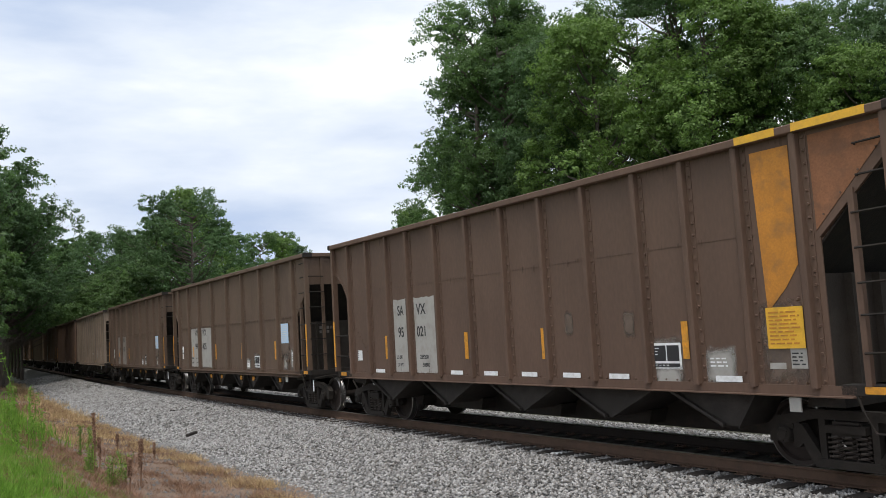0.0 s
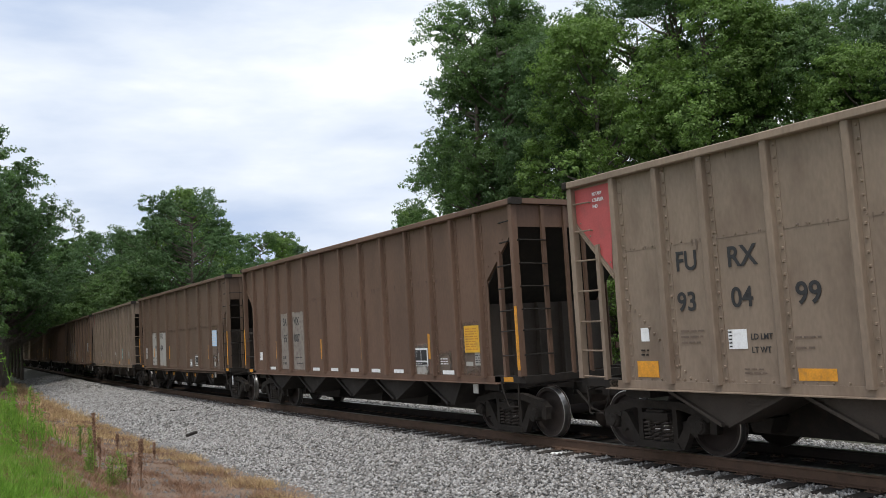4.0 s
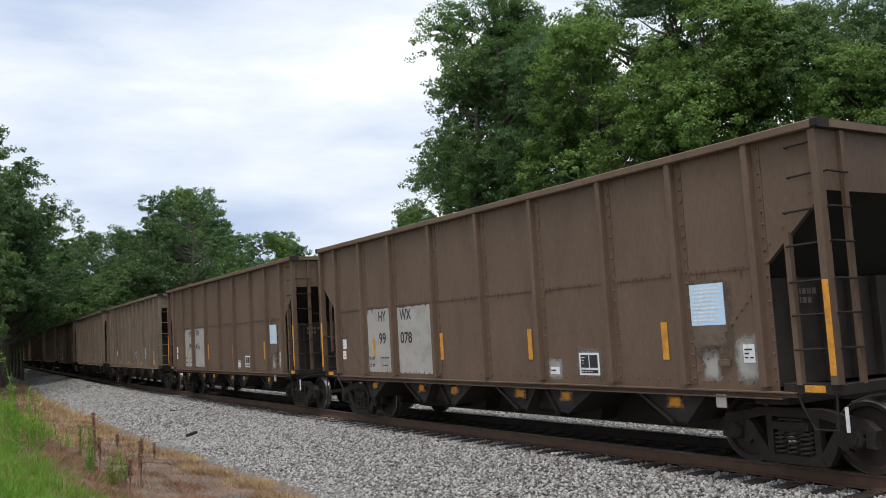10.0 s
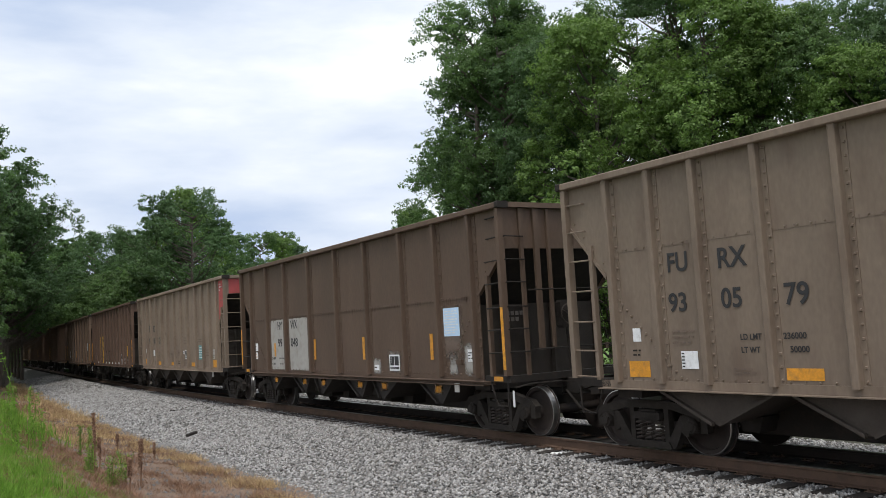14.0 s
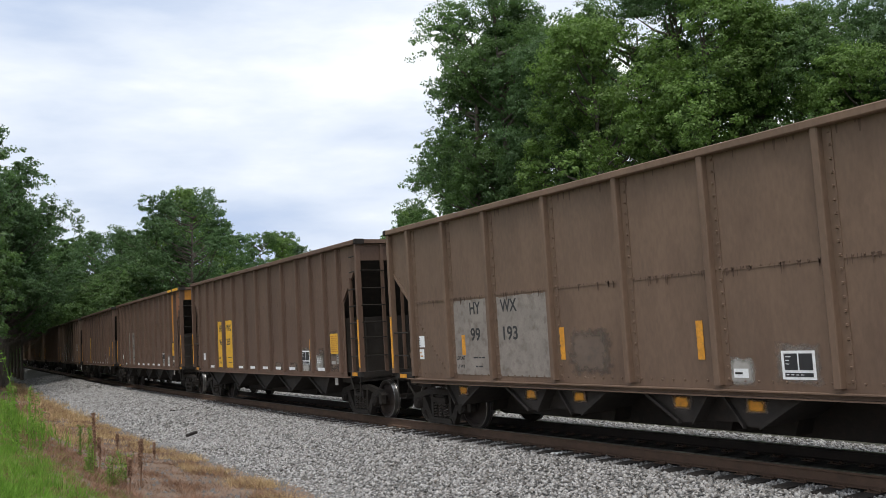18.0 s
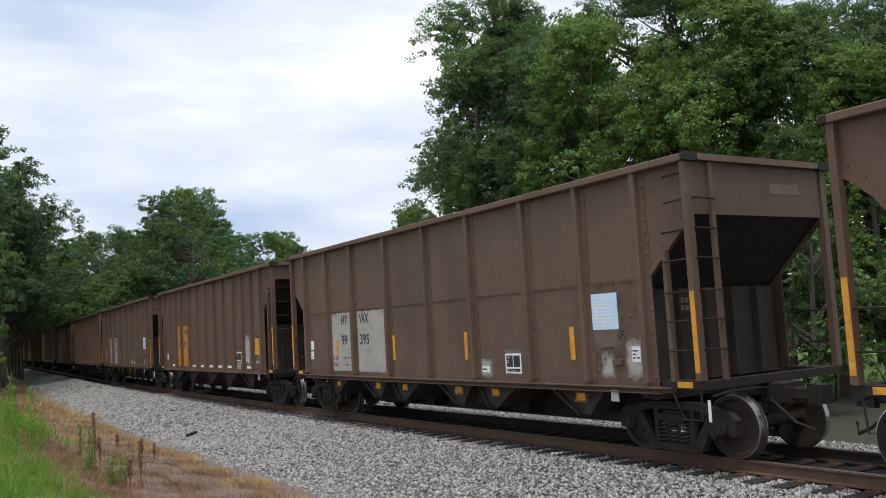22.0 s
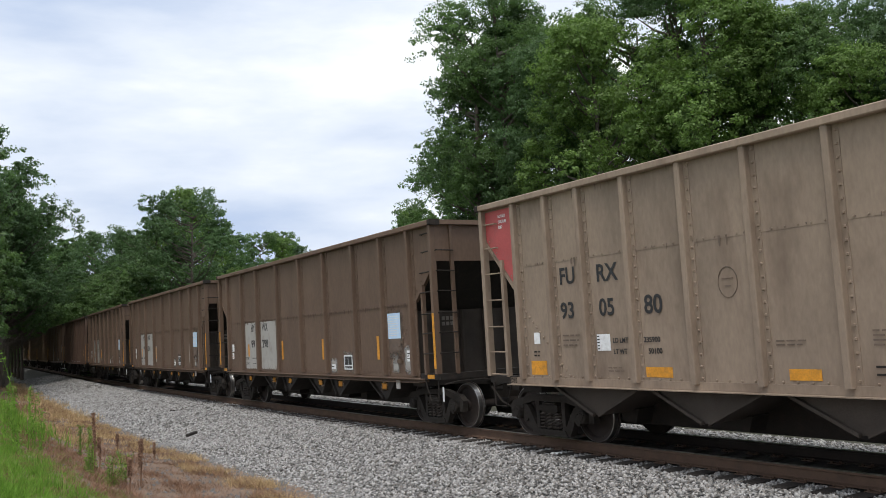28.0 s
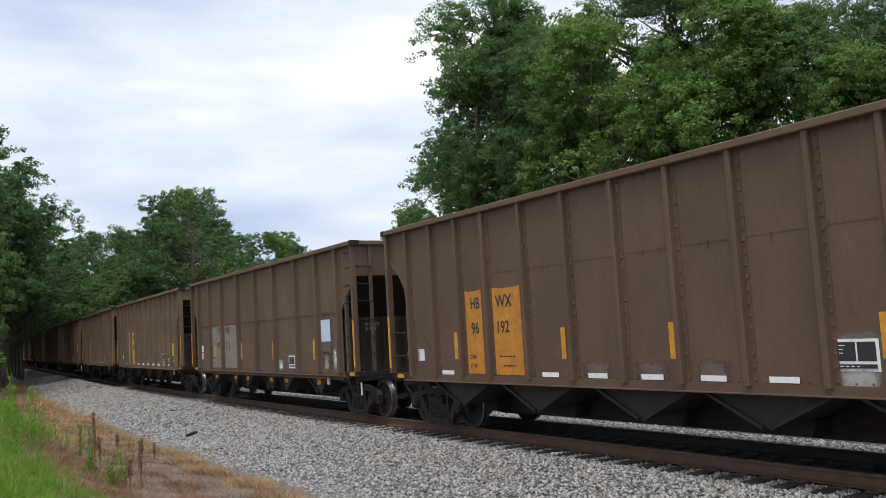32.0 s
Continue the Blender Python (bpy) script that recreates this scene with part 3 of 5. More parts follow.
def build_trees():
    near = [make_tree(11, 21, 5.0, 2.2, 124, 760, 0.118, LEAF, "tall broadleaf tree with a dense green crown", tufts=19),
            make_tree(12, 19, 4.6, 2.0, 118, 760, 0.115, LEAFD, "tall broadleaf tree with dark green leaves", tufts=19),
            make_tree(13, 17, 4.4, 1.5, 112, 760, 0.115, LEAF2, "broadleaf tree with lighter yellow-green leaves", tufts=19),
            make_tree(14, 20, 4.2, 3.5, 100, 680, 0.115, LEAFD, "slender broadleaf tree with gaps in its crown", tufts=17)]
    spots = []
    for i, off, d, turn, size in ((3, 68, 41, 10, 0.98), (3, 74, 46, 200, 0.6), (0, 128, 38, 80, 0.92), (1, 172, 40, 35, 1.0), (1, 215, 35, 150, 0.82), (2, 290, 31, 30, 0.86), (0, 360, 33, 200, 0.80), (3, 440, 31, 300, 0.82), (2, 510, 29.5, 120, 0.88), (2, 600, 30, 60, 0.80), (0, 690, 29, 250, 0.62), (2, 770, 28, 10, 0.66), (3, 860, 29, 70, 0.7), (1, 960, 28, 170, 0.66),
                                  (1, 140, 45, 220, 0.88), (0, 260, 43, 320, 0.84), (1, 400, 42, 40, 0.84), (3, 500, 44, 140, 0.9), (0, 640, 41, 240, 0.80), (3, 760, 40, 190, 0.86), (3, 900, 38, 90, 0.80), (3, 1100, 32, 0, 1.0), (1, 1400, 34, 0, 1.0)):
        x, y = spot(off, d)
        spots.append((i, x, y, turn, size))
    plant(near, spots, "trees beyond the track")
    far = [make_tree(21, 18, 5.0, 1.2, 84, 520, 0.17, LEAF, "broadleaf tree with a full rounded crown at the wood's edge", tufts=14),
           make_tree(22, 16, 5.2, 1.0, 84, 520, 0.17, LEAFD, "dark broadleaf tree at the wood's edge", tufts=14),
           make_tree(23, 18, 5.2, 1.5, 90, 520, 0.17, LEAF2, "pointed tree with light green leaves", pointed=True, tufts=14),
           make_tree(24, 13, 4.6, 0.8, 76, 460, 0.165, LEAF, "lower broadleaf tree at the wood's edge", tufts=14),
           make_tree(25, 18.5, 5.6, 5.0, 90, 460, 0.17, LEAFD, "tall dark tree leaning over the line", tufts=14),
           make_tree(26, 16.5, 5.4, 5.5, 84, 460, 0.17, LEAFD, "dark tree with a high crown over the line", tufts=14),
           make_tree(27, 18, 5.6, 0.6, 70, 320, 0.30, LEAF, "broadleaf tree of the wood beside the line", tufts=10),
           make_tree(29, 10.4, 4.7, 4.7, 70, 380, 0.18, LEAF, "spreading tree whose boughs overhang the line", tufts=12),
           make_tree(28, 18, 5.8, 5.0, 70, 300, 0.30, LEAF, "high-crowned tree closing over the line far off", tufts=10)]
    spots = []
    for i, off, d, turn, size in ((2, -455, 80, 0, 1.0), (0, -430, 84, 40, 0.92), (1, -500, 86, 90, 0.86), (3, -540, 84, 10, 0.82), (0, -585, 100, 200, 0.66), (1, -640, 110, 20, 0.78), (3, -625, 92, 160, 0.82), (0, -680, 125, 100, 0.86),
                                  (1, -370, 108, 210, 1.02), (0, -325, 114, 300, 0.97), (2, -285, 118, 33, 0.96), (1, -248, 122, 80, 1.0), (0, -285, 140, 111, 1.14), (3, -205, 118, 200, 0.95), (2, -118, 100, 20, 0.72), (3, -85, 90, 70, 0.86), (2, -60, 70, 140, 0.75), (3, -30, 60, 0, 0.95), (0, 10, 58, 77, 0.85),
                                  (6, -740, 140, 0, 1.0), (6, -715, 160, 50, 1.1), (6, -755, 185, 90, 1.2), (6, -775, 210, 10, 1.3), (3, -480, 76, 45, 0.8), (3, -430, 74, 145, 0.75), (3, -590, 78, 245, 0.75), (3, -375, 84, 15, 0.8)):
        x, y = spot(off, d)
        spots.append((i, x, y, turn, size))
    # trees on the camera's side that close over the line farther on
    for i, off, d, turn, size in ((4, -850, 70, 15, 1.06), (5, -780, 72, 70, 0.98), (0, -905, 62, 45, 1.1), (5, -800, 80, 145, 1.05), (3, -890, 66, 60, 0.85), (3, -900, 56, 160, 0.8), (1, -925, 58, 110, 1.1), (6, -1000, 52, 0, 1.0), (6, -1150, 48, 0, 1.0)):
        x, y = spot(off, d)
        spots.append((i, x, y, turn, size))
    for i, s, off, turn, size in ((5, -74, 6.6, 20, 0.86), (4, -84, 6.2, 200, 0.9), (4, -95, 5.6, 20, 0.95), (5, -70, -7.0, 120, 0.9), (4, -82, -6.4, 10, 0.81), (5, -91, -6.0, 75, 0.86), (5, -106, 5.0, 80, 1.0), (8, -118, 5.0, 150, 1.02), (8, -132, 4.8, 210, 1.05), (8, -150, 4.8, 260, 1.1), (8, -170, 4.8, 300, 1.15), (8, -195, 4.6, 10, 1.2), (8, -225, 4.6, 100, 1.3), (8, -260, 4.0, 50, 1.4), (8, -300, 2.0, 0, 1.5),
                                  (5, -100, -6.0, 40, 0.95), (4, -116, -5.4, 90, 0.95), (8, -134, -5.2, 140, 1.05), (8, -156, -5.0, 190, 1.1), (8, -182, -5.0, 240, 1.2), (8, -215, -5.0, 290, 1.25), (8, -255, -4.6, 340, 1.35)):
        x, y, _ = along(s, off)
        spots.append((i, x, y, turn, size))
    for k, st in enumerate((-77, -89, -96, -103, -111, -120, -130)):
        for side in ((-1, 1) if st < -82 else (-1,)):
            x, y, _ = along(st - 2 * side, side * 4.3)
            spots.append((7, x, y, 67 * k + 31 * side, 0.92 + 0.015 * k))
    for k in range(22):
        x, y, _ = along(-62 - 7.5 * k, 13.5 + 4 * (k % 3) + 2 * math.sin(k * 2.1))
        spots.append((6, x, y, 47 * k, 1.0 + 0.1 * math.sin(k)))
    plant(far, spots, "trees along the line")
    sap = make_tree(31, 7.9, 1.5, 1.0, 44, 180, 0.12, LEAF2, "slim light green sapling in front of the wood", "sapling")
    x, y = spot(181, 29.5)
    stand(sap, x, y)
    sap = make_tree(32, 6.0, 1.8, 0.6, 44, 180, 0.12, LEAF, "bushy green sapling in front of the wood", "sapling")
    x, y = spot(640, 24)
    stand(sap, x, y)


# ---- plants and litter on the verge ----
def blades(rng, n, place, h0, h1, width, lean):
    """Grass blades as slim bent triangles; place gives their roots."""
    p = place(n)
    n = len(p)
    a = rng.random(n) * 6.2832
    h = h0 + (h1 - h0) * rng.random(n) ** 1.5
    tip = p + np.stack([np.cos(a) * h * lean * rng.random(n), np.sin(a) * h * lean * rng.random(n), h], 1)
    b = rng.random(n) * 6.2832
    w = np.stack([np.cos(b), np.sin(b), 0 * b], 1) * width * (0.6 + 0.8 * rng.random(n))[:, None]
    return np.stack([p - w, p + w, tip], 1).reshape(-1, 3)


def patchy(rng, x0, x1, y0, y1, scale=0.9, fade=0.0):
    """Roots in a strip, gathered into tufts; with fade they thin out towards y1."""
    def place(n):
        x, y = x0 + (x1 - x0) * rng.random(n * 3), y0 + (y1 - y0) * rng.random(n * 3)
        d = np.sin(x * 2.1 * scale + 1.3 * np.sin(y * 1.7)) + np.sin(y * 2.9 * scale + 1.1 * np.sin(x * 1.3)) + 2.2 * rng.random(n * 3) - fade * ((y - y0) / (y1 - y0)) ** 2
        k = np.argsort(-d)[:n]
        x, y = x[k], y[k]
        y = y + sweep(x)
        return np.stack([x, y, ground_z(x, y) - 0.02], 1)
    return place


def weed(seed, x, y, h, mat, stems=5, leaf=0.10, label="tall green roadside weed", name="weed_plant"):
    rng = np.random.default_rng(seed)
    z = float(ground_z(np.array(x), np.array(y)))
    ob = tagged(new(name), label, "plant")
    ob.matrix_basis = pose(x, y, z - 0.03)
    g, cen = Geo(), []
    for k in range(stems):
        a, hh = rng.random() * 6.28, h * (0.55 + 0.45 * rng.random())
        if k == 0:
            hh = h
        lean = 0.16 * hh * rng.random()
        pts = [(lean * f * f * math.cos(a) + 0.05 * k * math.cos(a), lean * f * f * math.sin(a) + 0.05 * k * math.sin(a), hh * f) for f in (0, 0.35, 0.7, 1.0)]
        g.tube(pts, 0.012, 5, r1=0.004)
        for f in np.linspace(0.12, 1.0, 16):
            cen.append((lean * f * f * math.cos(a) + 0.05 * k * math.cos(a), lean * f * f * math.sin(a) + 0.05 * k * math.sin(a), hh * f))
    part("stem", g, mat, ob)
    cen = np.array(cen)
    part("foliage", quads("foliage", leaves(rng, cen, np.full(len(cen), leaf * 1.7), 4, leaf * 1.7, 0.75, 0.08), mat), None, ob)


def dead_stalk(seed, x, y, h):
    rng = np.random.default_rng(seed)
    z = float(ground_z(np.array(x), np.array(y)))
    ob = tagged(new("dead_stalk"), "dead dark brown weed stalk standing on the verge", "plant", "dead stalks")
    ob.matrix_basis = pose(x, y, z - 0.03)
    part("stem", Geo().tube([(0, 0, 0), (0.01, 0.02, h * 0.5), (0.04, 0.0, h)], 0.016, 6, r1=0.008), DEADW, ob)
    cen = np.stack([0.02 + 0 * np.linspace(0, 1, 26), 0 * np.linspace(0, 1, 26), np.linspace(h * 0.45, h, 26)], 1)
    part("seed_head", quads("seed_head", leaves(rng, cen, np.full(26, 0.035), 16, 0.035), DEADW), None, ob)


def build_verge():
    rng = np.random.default_rng(9)
    pebbles = Geo()
    for k in range(5000):
        x = rng.uniform(-34, -10)
        y = 6.1 - 3.6 * rng.random() ** 1.7 + float(sweep(x))
        z, r = float(ground_z(np.array(x), np.array(y))), 0.014 + 0.045 * rng.random() ** 4
        c = [(x + r * 1.2, y, z), (x, y + r, z), (x - r, y, z), (x, y - r * 1.1, z), (x + 0.2 * r, y, z + r * 0.9), (x, y, z - r)]
        pebbles.add(c, [(0, 1, 4), (1, 2, 4), (2, 3, 4), (3, 0, 4)])
    tagged(new("pebbles", pebbles.mesh("pebbles", BED)), "stray grey pebbles strewn over the verge", "pebbles", kind="stuff")
    g = new("grass", quads("grass", np.concatenate([blades(rng, 110000, patchy(rng, -38, -10, -0.4, 2.5, scale=2.5, fade=4.0), 0.06, 0.26, 0.006, 1.0), blades(rng, 60000, patchy(rng, -20, -10, -0.2, 2.2, scale=6.0, fade=4.0), 0.05, 0.2, 0.006, 1.2), blades(rng, 26000, patchy(rng, -24, -10, 1.2, 3.3, scale=4.0, fade=2.5), 0.03, 0.12, 0.005, 1.5), blades(rng, 9000, patchy(rng, -75, -22, -1.3, 3.5), 0.2, 0.6, 0.014, 0.6)]), GRASS, 3))
    tagged(g, "bright green grass on the bank beside the track", "grass", kind="stuff")
    g = new("dry_grass", quads("dry_grass", np.concatenate([blades(rng, 26000, patchy(rng, -52, -10, 5.0, 5.9, scale=1.3), 0.05, 0.2, 0.005, 1.3), blades(rng, 9000, patchy(rng, -37, -23, 3.6, 5.0, scale=1.3), 0.05, 0.22, 0.006, 1.3), blades(rng, 5000, patchy(rng, -80, -34, 4.2, 6.3), 0.1, 0.35, 0.012, 0.8)]), STRAW, 3))
    tagged(g, "dry straw-coloured grass along the ballast's edge", "grass", kind="stuff")
    g = new("dead_weeds", quads("dead_weeds", np.concatenate([blades(rng, 70000, patchy(rng, -46, -10, 2.2, 5.6, scale=1.7), 0.02, 0.2, 0.0045, 1.8), blades(rng, 60000, patchy(rng, -33, -10, 2.2, 5.6, scale=3.7), 0.01, 0.08, 0.004, 3.0), blades(rng, 40000, patchy(rng, -24, -10, 1.0, 3.2, scale=5.0), 0.02, 0.12, 0.004, 2.2), blades(rng, 12000, patchy(rng, -75, -39, 2.3, 5.6), 0.05, 0.3, 0.010, 1.3)]), DEADW, 3))
    tagged(g, "low reddish-brown dead weeds on the verge", "weeds", kind="stuff")
    for k, (x, y, h, st) in enumerate(((-19.3, 2.3, 2.0, 1), (-20.1, 1.95, 1.35, 2), (-18.5, 2.2, 1.0, 2), (-22.5, 2.6, 1.1, 2), (-25.7, 2.8, 1.1, 2), (-21.7, 1.75, 1.5, 2), (-18.8, 2.65, 0.9, 2), (-20.4, 2.7, 1.1, 2), (-19.5, 2.5, 1.25, 1), (-19.5, 2.05, 1.1, 1))):
        weed(40 + k, x, y, h, GRASS, st, 0.065)
    for k, (x, y, h) in enumerate(((-20.2, 3.6, 0.68), (-19.7, 3.75, 0.55), (-15.4, 3.4, 0.55), (-15.8, 2.95, 0.5), (-24.3, 4.55, 0.5), (-14.6, 3.0, 0.45))):
        weed(60 + k, x, y, h, WEEDM, 3, 0.05, "small yellow-green weed among dead grass")
    for k, (x, y, h) in enumerate(((-17.7, 3.4, 1.02), (-17.5, 3.45, 0.6), (-15.65, 3.75, 0.8), (-22.7, 4.9, 0.45), (-21.1, 5.1, 0.45), (-20.4, 5.2, 0.42), (-14.7, 3.35, 0.55))):
        dead_stalk(80 + k, x, y, h)
    x, y = -24.5, 7.29
    z = float(bed_z(lateral(x, y)))
    ob = new("wood_scrap", Geo().cut(-0.2, 0.2, -0.05, 0.05, 0, 0.08, 0.015).mesh("wood_scrap", TIEM))
    ob.matrix_basis = pose(x, y, z + 0.02, 0, -6, 128)
    tagged(ob, "dark broken piece of tie lying on the ballast", "scrap wood")
    ob = new("wood_scrap", Geo().cut(-0.13, 0.13, -0.03, 0.03, 0, 0.05, 0.01).mesh("wood_scrap", TIEM))
    ob.matrix_basis = pose(-31.9, 8.87, float(bed_z(lateral(-31.9, 8.87))) + 0.02, 0, 0, 60)
    tagged(ob, "short dark splinter of timber on the ballast", "scrap wood")
    # small flat white piece at a tie's end, modelled as a plain slab
    ob = new("pale_slab", Geo().cut(-0.1, 0.1, -0.06, 0.06, 0, 0.03, 0.008).mesh("pale_slab", WHITE))
    x, y = -11.95, 9.95
    ob.matrix_basis = pose(x, y, -0.215, 3, 0, 40)
    tagged(ob, "small flat white slab lying at a tie's end", "stone")


# ---- hopper cars ----
POSTS = {"smooth": (-6.46, -5.04, -3.56, -1.77, 0.0, 1.70, 3.48, 4.96, 6.30),
         "ribbed": (-6.48, -5.48, -4.50, -3.55, -2.38, -1.19, 0.0, 1.15, 2.28, 3.45, 4.40, 5.34, 6.24),
         "pale": (-6.35, -5.46, -4.62, -3.57, -2.44, -1.32, -0.12, 1.00, 2.07, 3.32, 4.36, 5.30, 6.30)}
SIDE, SHEET_LOW, SHEET_TOP, CHORD_TOP = 1.5, 1.06, 4.26, 4.365
# how far the front end stands from the middle
FRONT = {"smooth": 7.42, "ribbed": 7.54, "pale": 7.42}
# the slanting corner cut of the sides, from the low edge up to the corner post: front, then rear
CUT = {"smooth": (((6.47, 2.72), (7.30, 3.46)), ((-6.60, 2.72), (-7.32, 3.40))),
       "ribbed": (((6.46, 2.97), (7.44, 3.88)), ((-6.62, 2.70), (-6.70, 3.05), (-6.90, 3.33), (-7.15, 3.55), (-7.32, 3.66))),
       "pale": (((6.45, 2.74), (7.34, 3.70)), ((-6.50, 2.74), (-7.32, 3.66)))}
END_LOW = {"smooth": 3.50, "ribbed": 3.85, "pale": 3.72}
RUNGS = {"smooth": (1.59, 2.01, 2.42, 2.87, 3.29, 3.72, 4.10), "ribbed": (1.54, 1.98, 2.35, 2.76, 3.17, 3.60, 3.97), "pale": (1.20, 1.61, 2.07, 2.56, 3.05, 3.53, 3.98)}
STILES = {"smooth": (1.09,), "ribbed": (0.90, 0.38, -0.05), "pale": (0.98, 0.60, 0.20)}


def bolt(g, x, z, side, r=0.016, base=SIDE, m=0):
    """A low domed bolt head on the side sheet."""
    yy, tip = side * base, side * (base + r * 1.1)
    q = 0.6 * r
    g.add([(x - r, yy, z - q), (x - q, yy, z - r), (x + q, yy, z - r), (x + r, yy, z - q), (x + r, yy, z + q), (x + q, yy, z + r), (x - q, yy, z + r), (x - r, yy, z + q),
           (x - q, tip, z - q), (x + q, tip, z - q), (x + q, tip, z + q), (x - q, tip, z + q)],
          [(0, 1, 8), (1, 2, 9, 8), (2, 3, 9), (3, 4, 10, 9), (4, 5, 10), (5, 6, 11, 10), (6, 7, 11), (7, 0, 8, 11), (8, 9, 10, 11)], m)


def post_geo(x, kind, side):
    """A hat-section side post with its riveted flanges."""
    w, d = {"smooth": (0.052, 0.105), "ribbed": (0.046, 0.095), "pale": (0.05, 0.10)}[kind]
    g = Geo()
    prof = [(-w - 0.012, 0.0), (-w, d - 0.014), (-w + 0.014, d), (w - 0.014, d), (w, d - 0.014), (w + 0.012, 0.0)]
    n = len(prof)
    vs = [(x + px, side * (SIDE + py), z) for z in (SHEET_LOW + 0.06, SHEET_TOP + 0.01) for px, py in prof]
    g.add(vs, [(i, i + 1, n + i + 1, n + i) for i in range(n - 1)] + [tuple(range(n)), tuple(range(2 * n - 1, n - 1, -1))])
    ya, yb = sorted((side * (SIDE - 0.004), side * (SIDE + 0.011)))
    wide = 0.16 if kind == "smooth" else 0.125
    g.box(x + w, x + w + wide - 0.03, ya, yb, SHEET_LOW + 0.06, SHEET_TOP)
    g.box(x - w - 0.06, x - w, ya, yb, SHEET_LOW + 0.06, SHEET_TOP)
    for k in range(19):
        z = SHEET_LOW + 0.14 + k * 0.166
        bolt(g, x + w + wide - 0.065, z, side, 0.019, SIDE + 0.011, 1)
        bolt(g, x - w - 0.034, z + 0.05, side, 0.015, SIDE + 0.011, 1)
    return g


def wheelset_geo():
    g = Geo()
    for s in (1, -1):
        prof = [(0.0, 0.80), (0.10, 0.80), (0.115, 0.77), (0.13, 0.755), (0.36, 0.735), (0.385, 0.785), (0.44, 0.79), (0.457, 0.785), (0.457, 0.70), (0.462, 0.682), (0.485, 0.672), (0.482, 0.655), (0.45, 0.648), (0.38, 0.66), (0.14, 0.70), (0.09, 0.66), (0.085, 0.5), (0.085, 0.0)]
        g.turned([(r, s * y) for r, y in prof], 36, mats=[0, 0, 0, 0, 0, 0, 1, 1, 1, 0, 1, 0, 0, 0, 0, 0, 0])
    return g


def truck_meshes():
    """Meshes of a cast two-axle truck: side frames with their windows, springs, bolster, wheelset, bearing caps."""
    frame_g, caps = {}, {}
    for s in (1, -1):
        g = Geo()
        ya, yb = sorted((s * 0.93, s * 1.06))
        # top member, arched over the bearings
        g.prism([(-1.14, 0.46), (-1.02, 0.57), (-0.80, 0.60), (-0.46, 0.68), (0.46, 0.68), (0.80, 0.60), (1.02, 0.57), (1.14, 0.46), (1.16, 0.58), (1.04, 0.69), (0.80, 0.73), (0.46, 0.80), (-0.46, 0.80), (-0.80, 0.73), (-1.04, 0.69), (-1.16, 0.58)], ya, yb)
        for e in (-1, 1):
            # diagonal tension member, pedestal jaws, column
            g.prism([(e * 0.74, 0.60), (e * 0.64, 0.60), (e * 0.40, 0.24), (e * 0.34, 0.09), (e * 0.50, 0.09), (e * 0.60, 0.26)], ya + 0.004, yb - 0.004)
            g.prism([(e * 1.14, 0.36), (e * 1.14, 0.50), (e * 1.02, 0.58), (e * 1.01, 0.36)], ya + 0.004, yb - 0.004)
            g.prism([(e * 0.78, 0.30), (e * 0.78, 0.60), (e * 0.68, 0.62), (e * 0.60, 0.40), (e * 0.70, 0.30)], ya + 0.006, yb - 0.006)
            g.box(min(e * 0.31, e * 0.40), max(e * 0.31, e * 0.40), ya + 0.008, yb - 0.008, 0.16, 0.70)
        g.prism([(-0.46, 0.08), (0.46, 0.08), (0.40, 0.19), (-0.40, 0.19)], ya - 0.02, yb + 0.02)
        g.box(-0.27, 0.27, ya - 0.05, yb + 0.05, 0.52, 0.62)
        g.box(-0.18, 0.18, ya - 0.03, yb + 0.03, 0.64, 0.665)
        frame_g[s] = g.mesh("side_frame", TRUCKM)
        c = Geo()
        c.turned([(0.0, s * 1.15), (0.06, s * 1.15), (0.075, s * 1.135), (0.10, s * 1.13), (0.115, s * 1.10), (0.12, s * 0.86)], 16, 0, WHEEL_R)
        c.box(-0.13, 0.13, min(s * 0.92, s * 1.07), max(s * 0.92, s * 1.07), 0.53, 0.60)
        for k in range(3):
            a = 0.5 + k * 2.094
            c.turned([(0.0, s * 1.15), (0.018, s * 1.15), (0.018, s * 1.12)], 6, 0.075 * math.cos(a), WHEEL_R + 0.075 * math.sin(a))
        caps[s] = c.mesh("bearing_cap", TRUCKM)
    springs = []
    for s in (1, -1):
        g = Geo()
        for cx in (-0.19, 0, 0.19):
            pts = [(cx + 0.08 * math.cos(a * 0.9), s * 1.03 + 0.06 * math.sin(a * 0.9), 0.19 + 0.32 * a / 38) for a in range(39)]
            g.tube(pts, 0.019, 5)
        springs.append(g.mesh("spring_nest", SPRING))
    b = Geo()
    b.cut(-0.2, 0.2, -1.08, 1.08, 0.46, 0.64, 0.03)
    b.cut(-0.18, 0.18, -0.4, 0.4, 0.62, 0.86, 0.03)
    for x in (-0.52, 0.52):
        b.cut(x - 0.05, x + 0.05, -0.85, 0.85, 0.34, 0.44, 0.02)
        for y in (-0.76, 0.76):
            b.box(x - (0.02 if x < 0 else -0.02) - 0.04, x - (0.02 if x < 0 else -0.02) + 0.04, y - 0.05, y + 0.05, 0.28, 0.56)
    return frame_g, springs, b.mesh("truck", TRUCKM), wheelset_geo().mesh("wheelset", [WHEELM, TREAD]), caps


TRUCK = truck_meshes()


